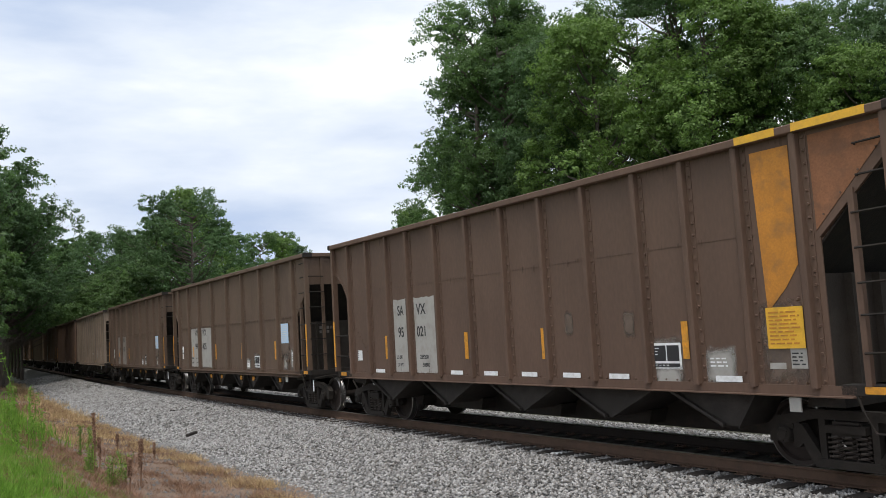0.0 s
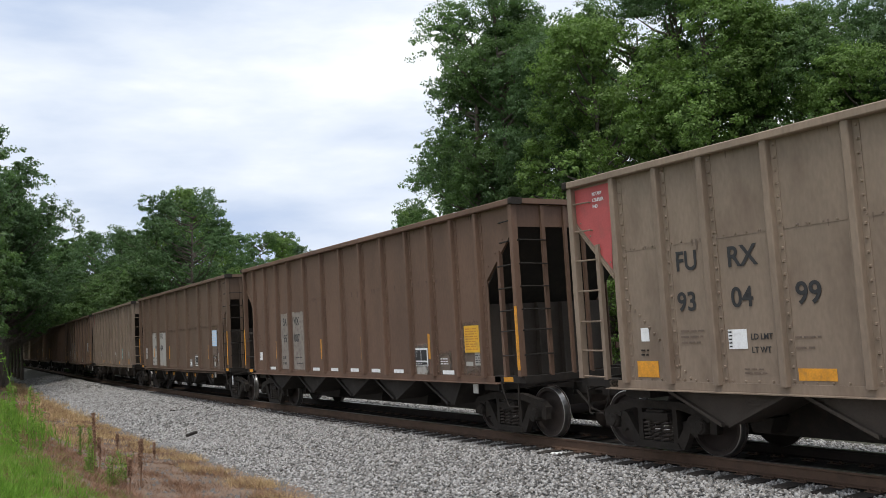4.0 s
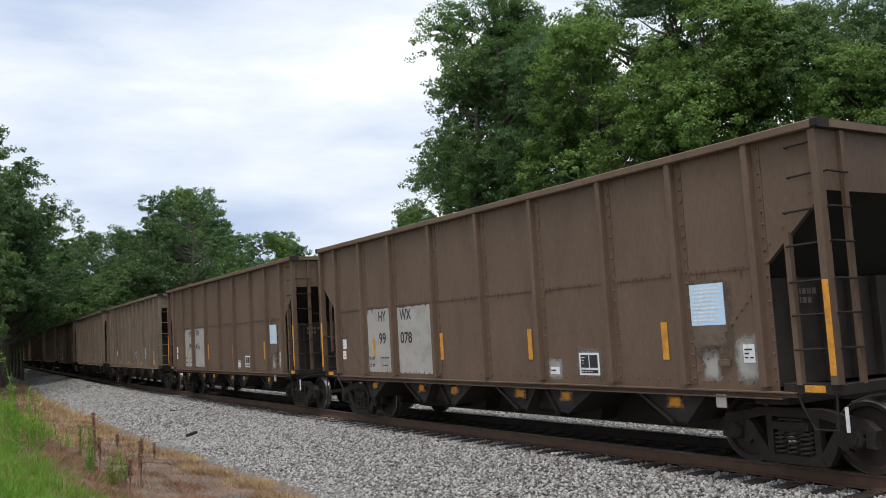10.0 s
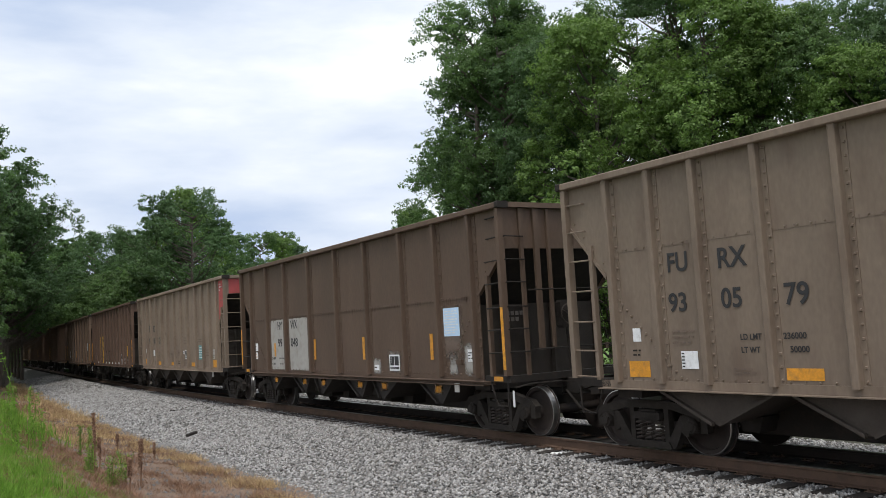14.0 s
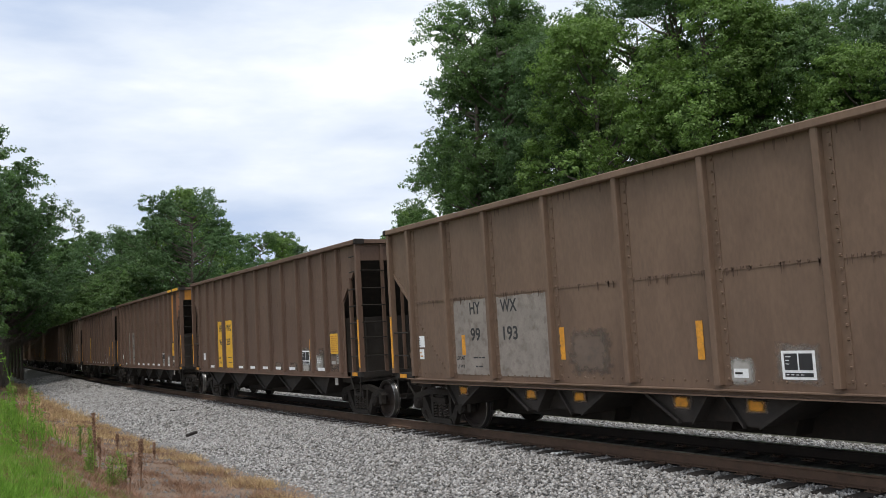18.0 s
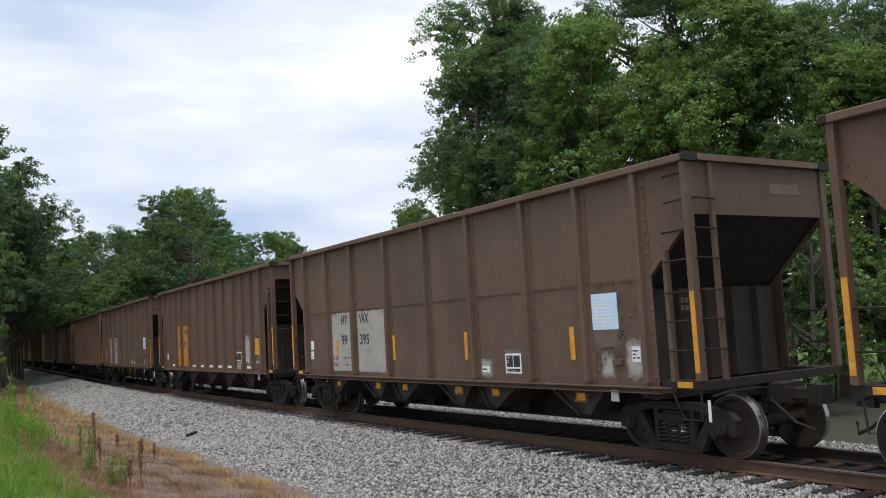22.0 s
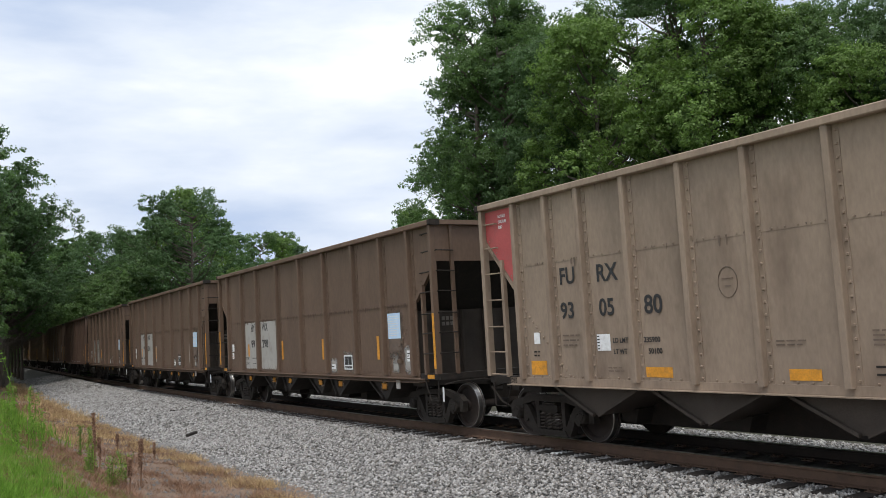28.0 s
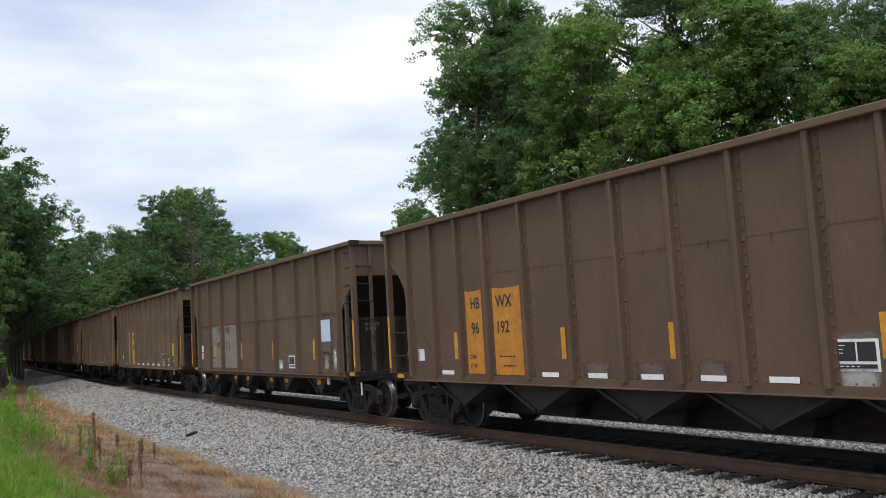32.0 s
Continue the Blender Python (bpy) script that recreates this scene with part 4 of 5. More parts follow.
def ladder(car, kind, side, end, full):
    """A corner ladder on a car's side: stile, and each rung with its bent ends."""
    y = side * (SIDE + 0.03)
    x1 = end * (FRONT[kind] - 0.10 if end > 0 else 7.32)
    x0 = x1 - end * 0.52
    st = Geo()
    ya, yb = sorted((side * (SIDE - 0.03), side * (SIDE + 0.05)))
    if full:
        st.box(x0 - 0.038, x0 + 0.038, ya, yb, 1.15, CUT[kind][0][1][1] - 0.42)
        zs = RUNGS[kind]
    else:
        x0 = end * 6.62
        st.box(x0 - 0.02, x0 + 0.02, ya, yb, 1.5, 1.62)
        zs = (1.55, 2.05) if kind != "pale" else ()
    lad = part("ladder", st, PAINT, car)
    for k, z in enumerate(zs):
        xs = x0 + end * 0.10 if full and k > 4 else x0
        r, yy = Geo(), y + side * 0.035
        r.tube([(xs, y - side * 0.01, z - 0.012), (xs, yy, z - 0.006), (x1, yy, z + 0.004), (x1, y, z)], 0.014, 5)
        part("rung", r, UNDER if kind != "pale" else PAINT, lad)


def end_ladder(car, kind, end, side):
    """A ladder and uprights across an end."""
    st = Geo()
    x = end * (FRONT[kind] - 0.09 if end > 0 else 7.33)
    xa, xb = sorted((x, x + end * 0.055))
    yy = STILES[kind][0]
    st.box(xa, xb, side * yy - 0.04, side * yy + 0.04, 1.15, SHEET_TOP - 0.01)
    lad = part("end_ladder", st, PAINT, car)
    for yy in STILES[kind][1:]:
        part("end_upright", Geo().box(xa, xb, side * yy - 0.032, side * yy + 0.032, 1.15, SHEET_TOP - 0.01), PAINT, car)
    for z in RUNGS[kind][:6]:
        r = Geo()
        r.tube([(x + end * 0.02, side * 1.5, z), (x + end * 0.075, side * 1.48, z + 0.01), (x + end * 0.075, side * (STILES[kind][0] - 0.02), z)], 0.014, 5)
        part("rung", r, UNDER if kind != "pale" else PAINT, lad)


def build_car(kind):
    """An open-top coal hopper car, origin on the rail tops under its middle, front towards +x."""
    car = tagged(new("hopper_car"), "open-top steel coal hopper car", "hopper car")
    front, rear_cut = CUT[kind]
    for side in (-1, 1):
        ya, yb = sorted((side * (SIDE - 0.02), side * SIDE))
        xf = FRONT[kind] - 0.06
        g = Geo().prism([(rear_cut[0][0], SHEET_LOW), (front[0][0], SHEET_LOW), *front, (xf, front[-1][1] + 0.03), (xf, SHEET_TOP), (-7.36, SHEET_TOP), (-7.36, rear_cut[-1][1] + 0.03), *reversed(rear_cut)], ya, yb)
        seam = {"smooth": 2.68, "ribbed": 3.10, "pale": 3.13}[kind]
        g.box(-6.5, 6.3, *sorted((side * SIDE, side * (SIDE + (0.010 if kind == "smooth" else 0.005)))), seam - 0.03, seam + 0.03)
        for k in range({"smooth": 88, "ribbed": 0, "pale": 68}[kind]):
            bolt(g, -6.4 + k * (0.1435 if kind == "smooth" else 0.186), seam, side, 0.012, SIDE + 0.008)
        for k in range(60):
            bolt(g, -6.3 + k * 0.21, SHEET_LOW + 0.115, side, 0.016)
        for e, cut in ((1, front), (-1, rear_cut)):
            # bolts that follow the slope sheet's edge down the side
            x_top = abs(cut[0][0]) - 0.12
            for k in range(15):
                f = k / 14
                bolt(g, e * (x_top - 1.25 * f), 2.48 - 1.28 * f, side, 0.021)
            # angle iron along the edge of the cut, and its bolts
            a, b = sorted((side * (SIDE - 0.06), side * (SIDE + 0.016)))
            for (xa, za), (xb, zb) in zip(cut, cut[1:]):
                g.prism([(xa, za + 0.035), (xb, zb + 0.035), (xb, zb - 0.035), (xa, za - 0.035)], a, b)
                for k in range(4 if len(cut) < 4 else 1):
                    f = (k + 0.5) / (4 if len(cut) < 4 else 1)
                    bolt(g, xa + (xb - xa) * f - e * 0.05, za + (zb - za) * f + 0.12, side, 0.015)
        yd = side * (SIDE + 0.003)
        drip = random.Random(7)
        for k in range({"smooth": 210, "ribbed": 40, "pale": 60}[kind]):
            x, w, d = drip.uniform(-6.4, 6.2), drip.uniform(0.01, 0.05), 0.13 * drip.random() ** 2 + 0.015
            g.add([(x, side * (SIDE + 0.0105), seam + 0.01), (x + w, side * (SIDE + 0.0105), seam + 0.01), (x + w * 0.7, side * (SIDE + 0.0105), seam - d), (x + w * 0.3, side * (SIDE + 0.0105), seam - d)], [(0, 3, 2, 1)], 1)
        for k in range(120 if kind != "pale" else 30):
            x, w, d = drip.uniform(-6.4, 6.2), drip.uniform(0.01, 0.05), 0.16 * drip.random() ** 2 + 0.01
            g.add([(x, yd, SHEET_TOP), (x + w, yd, SHEET_TOP), (x + w * 0.7, yd, SHEET_TOP - d), (x + w * 0.3, yd, SHEET_TOP - d)], [(0, 3, 2, 1)], 1)
        part("side_panel", g, [PAINT, FADED if kind == "pale" else STREAK], car)
        for x in POSTS[kind]:
            part("side_post", post_geo(x, kind, side), [PAINT, PAINT], car)
        ya, yb = sorted((side * 1.40, side * 1.63))
        g = Geo().cut(-7.33, FRONT[kind] - 0.09, ya, yb, SHEET_TOP - 0.005, CHORD_TOP, 0.014)
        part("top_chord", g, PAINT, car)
        g = Geo()
        if kind == "smooth":
            g.box(-6.75, 6.75, *sorted((side * 1.44, side * 1.60)), 1.045, 1.062)
            g.box(-6.75, 6.75, *sorted((side * 1.44, side * 1.50)), 0.985, 1.045)
            g.box(-6.6, 6.55, *sorted((side * 1.44, side * 1.575)), 0.965, 0.985)
        else:
            g.box(-6.75, 6.75, *sorted((side * 1.505, side * 1.53)), 1.03, 1.15)
            g.box(-6.75, 6.75, *sorted((side * 1.44, side * 1.62)), 1.015, 1.03)
        part("side_sill", g, PAINT, car)
    for end in (-1, 1):
        far = FRONT[kind] if end > 0 else 7.42
        xa, xb = sorted((end * (far - 0.12), end * far))
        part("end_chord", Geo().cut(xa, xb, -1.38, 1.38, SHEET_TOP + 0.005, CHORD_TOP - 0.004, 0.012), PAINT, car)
        for side in (-1, 1):
            ya, yb = sorted((side * 1.383, side * 1.64))
            xa, xb = sorted((end * (far - 0.085), end * (far + 0.01)))
            part("corner_cap", Geo().cut(xa, xb, ya, yb, SHEET_TOP - 0.01, CHORD_TOP + 0.008, 0.02), UNDER, car)
        xa, xb = sorted((end * (far - 0.12), end * (far - 0.09)))
        part("end_panel", Geo().box(xa, xb, -1.46, 1.46, END_LOW[kind], SHEET_TOP + 0.005), PAINT, car)
        zt = END_LOW[kind]
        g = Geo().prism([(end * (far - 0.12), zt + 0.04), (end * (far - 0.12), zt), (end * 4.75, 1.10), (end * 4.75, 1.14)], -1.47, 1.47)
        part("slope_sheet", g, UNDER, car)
        for side in (-1, 1):
            ya, yb = sorted((side * 1.475, side * 1.60))
            xa, xb = sorted((end * (far - 0.155), end * (far - 0.055)))
            part("corner_post", Geo().box(xa, xb, ya, yb, 1.17, SHEET_TOP - 0.01), PAINT, car)
        xa, xb = sorted((end * (far - 0.19), end * (far - 0.04)))
        part("end_sill", Geo().box(xa, xb, -1.53, 1.53, 1.045, 1.165), UNDER, car)
        for side in (-1, 1):
            xa, xb = sorted((end * 6.56, end * (far - 0.192)))
            part("corner_step", Geo().box(xa, xb, *sorted((side * 1.28, side * 1.53)), 1.045, 1.165), UNDER, car)
        # body bolster web under the slope sheet, with its stiffeners
        line = [(-1.4, 6.34)]
        for y in (-0.9, -0.3, 0.3, 0.9):
            line += [(y - 0.03, 6.34), (y - 0.02, 6.44), (y + 0.02, 6.44), (y + 0.03, 6.34)]
        line += [(1.4, 6.34), (1.4, 6.30), (-1.4, 6.30)]
        n, top = len(line), 2.5
        g = Geo().add([(end * x, y, z) for z in (1.1, top) for y, x in line], [(i, (i + 1) % n, n + (i + 1) % n, n + i) for i in range(n)] + [tuple(range(n)), tuple(range(n, 2 * n))])
        part("end_bulkhead", g, HOPPERP, car)
        # draft gear and coupler
        reach = PITCH / 2 - 0.05
        g = Geo().cut(*sorted((end * 7.2, end * 7.66)), -0.2, 0.2, 0.74, 1.045, 0.02)
        g.cut(*sorted((end * 7.6, end * (reach - 0.1))), -0.085, 0.085, 0.80, 0.97, 0.02)
        g.prism([(end * (reach - 0.24), 0.74), (end * reach, 0.76), (end * reach, 1.02), (end * (reach - 0.24), 1.04)], -0.17, 0.05 * end)
        part("coupler", g, UNDER, car, "rusty knuckle coupler")
        g = Geo().tube([(end * 7.5, -0.36, 0.82), (end * 7.9, -0.38, 0.52), (end * 8.13, -0.3, 0.42), (end * 8.22, -0.18, 0.55)], 0.024, 6)
        part("air_hose", g, UNDER, car)
        g = Geo().tube([(end * 7.4, -1.45, 0.95), (end * 7.42, -1.1, 1.0), (end * 7.45, -0.5, 1.0), (end * 7.8, -0.2, 0.98)], 0.016, 5)
        part("uncoupling_lever", g, UNDER, car)
        tb = TRUCK
        tr = part("truck", tb[2], None, car, "cast-steel two-axle truck")
        tr.location = (end * 6.27, 0, 0)
        for side in (-1, 1):
            part("side_frame", tb[0][side], None, tr)
            part("spring_nest", tb[1][0 if side > 0 else 1], None, tr)
        for x in (-0.89, 0.89):
            wheel = part("wheelset", tb[3], None, tr, "steel wheels with shiny treads")
            wheel.location = (x, 0, WHEEL_R)
            part("bearing_cap", tb[4][-1], None, tr).location = (x, 0, 0)
        # stirrup steps
        for side in (-1, 1):
            y = side * 1.52
            g = Geo().tube([(end * 6.74, y, 1.06), (end * 6.80, y, 0.88), (end * 6.94, y, 0.62), (end * 7.25, y, 0.62), (end * 7.28, y, 1.06)], 0.017, 5)
            part("stirrup_step", g, UNDER, car)
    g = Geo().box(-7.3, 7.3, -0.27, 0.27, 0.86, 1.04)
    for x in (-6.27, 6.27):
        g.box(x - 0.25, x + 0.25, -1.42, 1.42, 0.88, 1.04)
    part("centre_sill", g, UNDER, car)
    # unseen sheet, added to stop sky light falling through between the hoppers
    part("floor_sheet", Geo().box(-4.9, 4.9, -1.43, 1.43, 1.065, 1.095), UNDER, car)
    shapes = []
    if kind == "smooth":
        for c, l, r in ((-5.0, 0.45, 0.85), (-2.55, 0.85, 0.42), (-1.45, 0.42, 0.85), (0.98, 0.85, 0.42), (2.05, 0.42, 0.85), (4.72, 0.85, 0.5)):
            shapes.append((c, [(c - l, 0.98), (c + r, 0.98), (c + (0.10 if l > r else 0.16), 0.56), (c - (0.16 if l > r else 0.10), 0.56)]))
    else:
        for c in ((-4.75, -2.36, 0.18, 2.42, 4.75) if kind == "ribbed" else (-4.65, -2.42, -0.08, 2.25, 4.62)):
            shapes.append((c, [(c - 0.98, 1.0), (c + (0.98 if c < 4 else 0.5), 1.0), (c + (0.06 if c < 4 else 0.2), 0.56), (c - 0.06, 0.56)]))
    for c, sh in shapes:
        g = Geo().prism(sh, -1.38, 1.38)
        n = len(sh)
        for i in (1, 3):
            # pressed rims down both slanting edges
            (xa, za), (xb, zb) = sh[i], sh[(i + 1) % n]
            g.prism([(xa, za - 0.02), (xb, zb - 0.02), (xb, zb + 0.03), (xa, za + 0.03)], -1.45, -1.383, 1)
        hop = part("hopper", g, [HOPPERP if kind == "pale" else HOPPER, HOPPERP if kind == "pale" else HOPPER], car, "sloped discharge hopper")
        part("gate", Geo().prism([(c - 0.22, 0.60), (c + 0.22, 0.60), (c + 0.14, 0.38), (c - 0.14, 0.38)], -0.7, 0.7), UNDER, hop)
    # dark backing added for the shade and far-side gear between the hoppers
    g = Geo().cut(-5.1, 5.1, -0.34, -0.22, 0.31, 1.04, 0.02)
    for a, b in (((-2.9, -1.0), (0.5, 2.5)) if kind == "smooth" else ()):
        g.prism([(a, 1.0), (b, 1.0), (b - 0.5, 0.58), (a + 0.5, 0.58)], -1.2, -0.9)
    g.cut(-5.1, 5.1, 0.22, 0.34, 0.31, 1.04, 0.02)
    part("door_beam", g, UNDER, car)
    for side, end in ((-1, 1), (1, -1)):
        ladder(car, kind, side, end, True)
        end_ladder(car, kind, end, side)
    for side, end in ((-1, -1), (1, 1)):
        ladder(car, kind, side, end, kind == "pale")
    if kind == "pale":
        part("air_tank", Geo().turned([(0, 0.5), (0.2, 0.5), (0.22, 0.47), (0.22, -0.47), (0.2, -0.5), (0, -0.5)], 16, 6.75, 1.42), UNDER, car)
    x = 5.49 if kind != "ribbed" else 5.85
    part("tag_plate", Geo().cut(x, x + 0.165, -1.56, -1.54, 0.82, 1.0, 0.004), GPANEL, car, "pale metal plate below the sill")
    return car


def brake_gear(car, kind, end):
    """Brake wheel, housing, chain rod and two more uprights at the brake end."""
    far = FRONT[kind] if end > 0 else 7.42
    x = end * (far - 0.34)
    g = Geo()
    for k in range(20):
        a, b = 6.2832 * k / 20, 6.2832 * (k + 1) / 20
        g.tube([(x + end * 0.10, 0.1 + 0.19 * math.cos(a), 2.25 + 0.19 * math.sin(a)), (x + end * 0.10, 0.1 + 0.19 * math.cos(b), 2.25 + 0.19 * math.sin(b))], 0.013, 5)
    for k in range(3):
        a = 0.6 + 2.094 * k
        g.tube([(x + end * 0.08, 0.1, 2.25), (x + end * 0.10, 0.1 + 0.19 * math.cos(a), 2.25 + 0.19 * math.sin(a))], 0.012, 5)
    wheel = part("brake_wheel", g, SPRING, car, "dusty iron hand-brake wheel")
    part("gear_housing", Geo().cut(*sorted((x - end * 0.12, x + end * 0.04)), -0.06, 0.26, 1.98, 2.52, 0.05), TRUCKM, wheel)
    part("brake_rod", Geo().tube([(x, 0.1, 2.0), (x, 0.14, 1.2)], 0.022, 6), TRUCKM, car)
    if kind == "smooth":
        xa, xb = sorted((end * (far - 0.09), end * (far - 0.03)))
        for yy, w in ((-0.74, 0.055), (-0.45, 0.03)):
            part("end_upright", Geo().box(xa, xb, yy - w, yy + w, 1.6, SHEET_TOP - 0.01), PAINT, car)
    for z in (1.62, 2.72):
        part("grab_iron", Geo().tube([(end * (far - 0.05), -1.0, z), (end * (far + 0.05), -0.96, z), (end * (far + 0.05), 0.9, z), (end * (far - 0.05), 0.94, z)], 0.014, 5), UNDER, car)


PROTO = {}
NEAR = -(SIDE + 0.004)
FONT_CACHE = {}


def decal(car, name, x0, x1, z0, z1, mat, lift=0.0, label=""):
    y = NEAR - lift
    return part(name, Geo().box(x0, x1, y - 0.004, y, z0, z1), mat, car, label)


def lettering(car, text, x, z, h, mat=None, lift=0.006, name="lettering", squeeze=0.85):
    """Stencilled letters on the near side, h metres high, lower left corner at x, z."""
    key = (text, h, (mat or BLACK).name)
    cu = FONT_CACHE.get(key)
    if cu is None:
        cu = bpy.data.curves.new(name, "FONT")
        cu.body, cu.size, cu.extrude, cu.offset = text, h * 1.38, 0.001, 0.0065 * h / 0.25
        cu.materials.append(mat or BLACK)
        FONT_CACHE[key] = cu
    ob = new(name, cu)
    ob.parent = car
    ob.matrix_basis = pose(x, NEAR - lift, z, 90, 0, 0) @ Matrix.Diagonal((squeeze, 1, 1, 1))
    return ob


def bars(car, x0, x1, z0, z1, rows, mat, lift=0.006, name="fine_print"):
    """Writing too small to read: plain bars in one decal."""
    g = Geo()
    step = (z1 - z0) / rows
    rng = random.Random(int((x0 + 9) * 1000) + rows)
    for k in range(rows):
        x, end, hgt = x0, x0 + (x1 - x0) * rng.uniform(0.75, 1), min(0.2 * step, 0.013)
        mid = z0 + (k + 0.5) * step
        while x < end - 0.02:
            w = min(rng.uniform(0.05, 0.16), end - x)
            g.box(x, x + w, NEAR - lift - 0.002, NEAR - lift, mid - hgt, mid + hgt)
            x += w + 0.03
    return part(name, g, mat, car)


def stencil_box(car, x0, z0, w=0.46, h=0.34):
    """The black-and-white maintenance stencil."""
    decal(car, "stencil", x0, x0 + w, z0, z0 + h, WHITE)
    decal(car, "stencil_field", x0 + 0.04, x0 + w / 2 - 0.012, z0 + 0.12, z0 + h - 0.035, BLACK, 0.004)
    decal(car, "stencil_field", x0 + w / 2 + 0.012, x0 + w - 0.04, z0 + 0.12, z0 + h - 0.035, BLACK, 0.004)
    decal(car, "stencil_field", x0 + 0.04, x0 + w - 0.04, z0 + 0.035, z0 + 0.085, BLACK, 0.004)
    g = Geo()
    for k in range(3):
        z = z0 + h - 0.075 - 0.045 * k
        g.box(x0 + 0.06, x0 + 0.06 + (0.05 if k else 0.08), NEAR - 0.0105, NEAR - 0.0085, z - 0.005, z + 0.005)
    for k in range(4):
        g.box(x0 + 0.06 + 0.07 * k, x0 + 0.10 + 0.07 * k, NEAR - 0.0105, NEAR - 0.0085, z0 + 0.055, z0 + 0.065)
    part("fine_print", g, WHITE, car)


def smear(car, x0, z0, x1, z1, mat, lift=0.001):
    """A patch of overspray with soft ragged edges."""
    y = NEAR - lift
    part("paint_patch", Geo().box(x0 - 0.04, x1 + 0.04, y - 0.003, y, z0 - 0.04, z1 + 0.04), SPRAY[mat.name], car)


def worn_panel(car, x0, x1, z0, z1, mat):
    """A painted panel, ragged at its top, whose lower edge has flaked and streaked away."""
    rng = random.Random(int(x0 * 333) + int(x1 * 71) + 13 * len(CARS))
    pts, x = [(x0, z1), (x0, z0 + 0.02)], x0
    while x < x1 - 0.05:
        w = rng.uniform(0.015, 0.06)
        h = 0.16 * rng.random() ** 2
        pts += [(x + 0.008, z0 + 0.01), (x + 0.013, z0 + h), (x + 0.010 + w * 0.5, z0 + h * 0.8), (x + 0.016 + w * 0.6, z0 + 0.01)]
        x += w + 0.045
    pts += [(x1, z0 + 0.02), (x1, z1)]
    n = max(3, int((x1 - x0) / 0.12))
    pts += [(x1 - (x1 - x0) * (k + 1) / (n + 1), z1 - 0.03 * rng.random()) for k in range(n)]
    g = Geo().prism(pts, NEAR - 0.004, NEAR)
    g.box(x0 + 0.002, x1 - 0.002, NEAR + 0.0012, NEAR + 0.003, z0 + 0.012, z0 + 0.19, 1)
    part("number_panel", g, [mat, GPANEL2 if mat in (GPANEL, GPANEL2) else OPANEL], car)


def bordered_stripe(car, x, z0, z1, pale):
    """A slim yellow reflector, on some cars inside a pale masked-out border."""
    if pale:
        decal(car, "masked_border", x - 0.13, x + 0.10, z0 - 0.13, z1 + 0.05, GPANEL)
    decal(car, "yellow_stripe", x - 0.06, x + 0.06, z0, z1, YELLOW, 0.004, "reflective yellow stripe")


def corner_stripes(car, kind, ends):
    for e in ends:
        x = FRONT[kind] - 0.105 if e > 0 else -7.315
        part("yellow_stripe", Geo().box(x - 0.04, x + 0.04, -1.606, -1.58, 1.28, 2.42), YELLOW, car, "yellow stripe on the corner post")
        xa, xb = sorted((e * 6.86, e * 7.14))
        part("yellow_stripe", Geo().box(xa, xb, -1.538, -1.529, 1.065, 1.15), YELLOW, car)


# patches of overspray where old marks were painted out: x0, z0, x1, z1
PATCHES = {"96260": ((-2.35, 1.25, -1.6, 1.85), (-1.05, 1.15, -0.2, 1.85), (0.0, 1.15, 0.85, 1.95), (1.2, 1.15, 2.1, 1.9), (2.5, 1.18, 3.3, 2.05), (4.35, 1.18, 5.1, 2.05)), "96190": ((-2.15, 1.2, -1.35, 1.95), (-1.0, 1.2, -0.25, 1.97)),
           "99193": ((-1.45, 1.2, -0.35, 1.98),), "95021": ((1.62, 1.85, 1.78, 2.25), (3.0, 1.8, 3.2, 2.2)), "99214": ((4.0, 1.25, 4.5, 1.85), (0.45, 1.3, 0.75, 1.95)), "96192": ((-1.0, 1.15, -0.3, 1.42), (0.2, 1.15, 0.9, 1.42), (1.4, 1.15, 2.0, 1.45)), "96265": ((4.75, 1.15, 5.1, 1.75), (1.4, 1.12, 2.0, 1.36), (2.6, 1.12, 3.2, 1.36))}
WEIGHTS = {"95021": ("285200", "50800"), "95013": ("234900", "51100"), "99421": ("239500", "46500"), "930579": ("236000", "50000"), "930580": ("235900", "50100"), "96190": ("237100", "48900"), "99041": ("239800", "46200")}


def overspray(car, c, z, w, h):
    """A yellow reflector dabbed on a hopper, with soft edges."""
    part("paint_patch", Geo().box(c - 1.7 * w, c + 1.7 * w, -1.386, -1.383, z - 1.6 * h, z + 1.6 * h), SPRAY[FADED.name], car)
    part("yellow_patch", Geo().box(c - 1.25 * w, c + 1.25 * w, -1.392, -1.388, z - 1.2 * h, z + 1.2 * h), SPRAY[YELLOW.name], car)


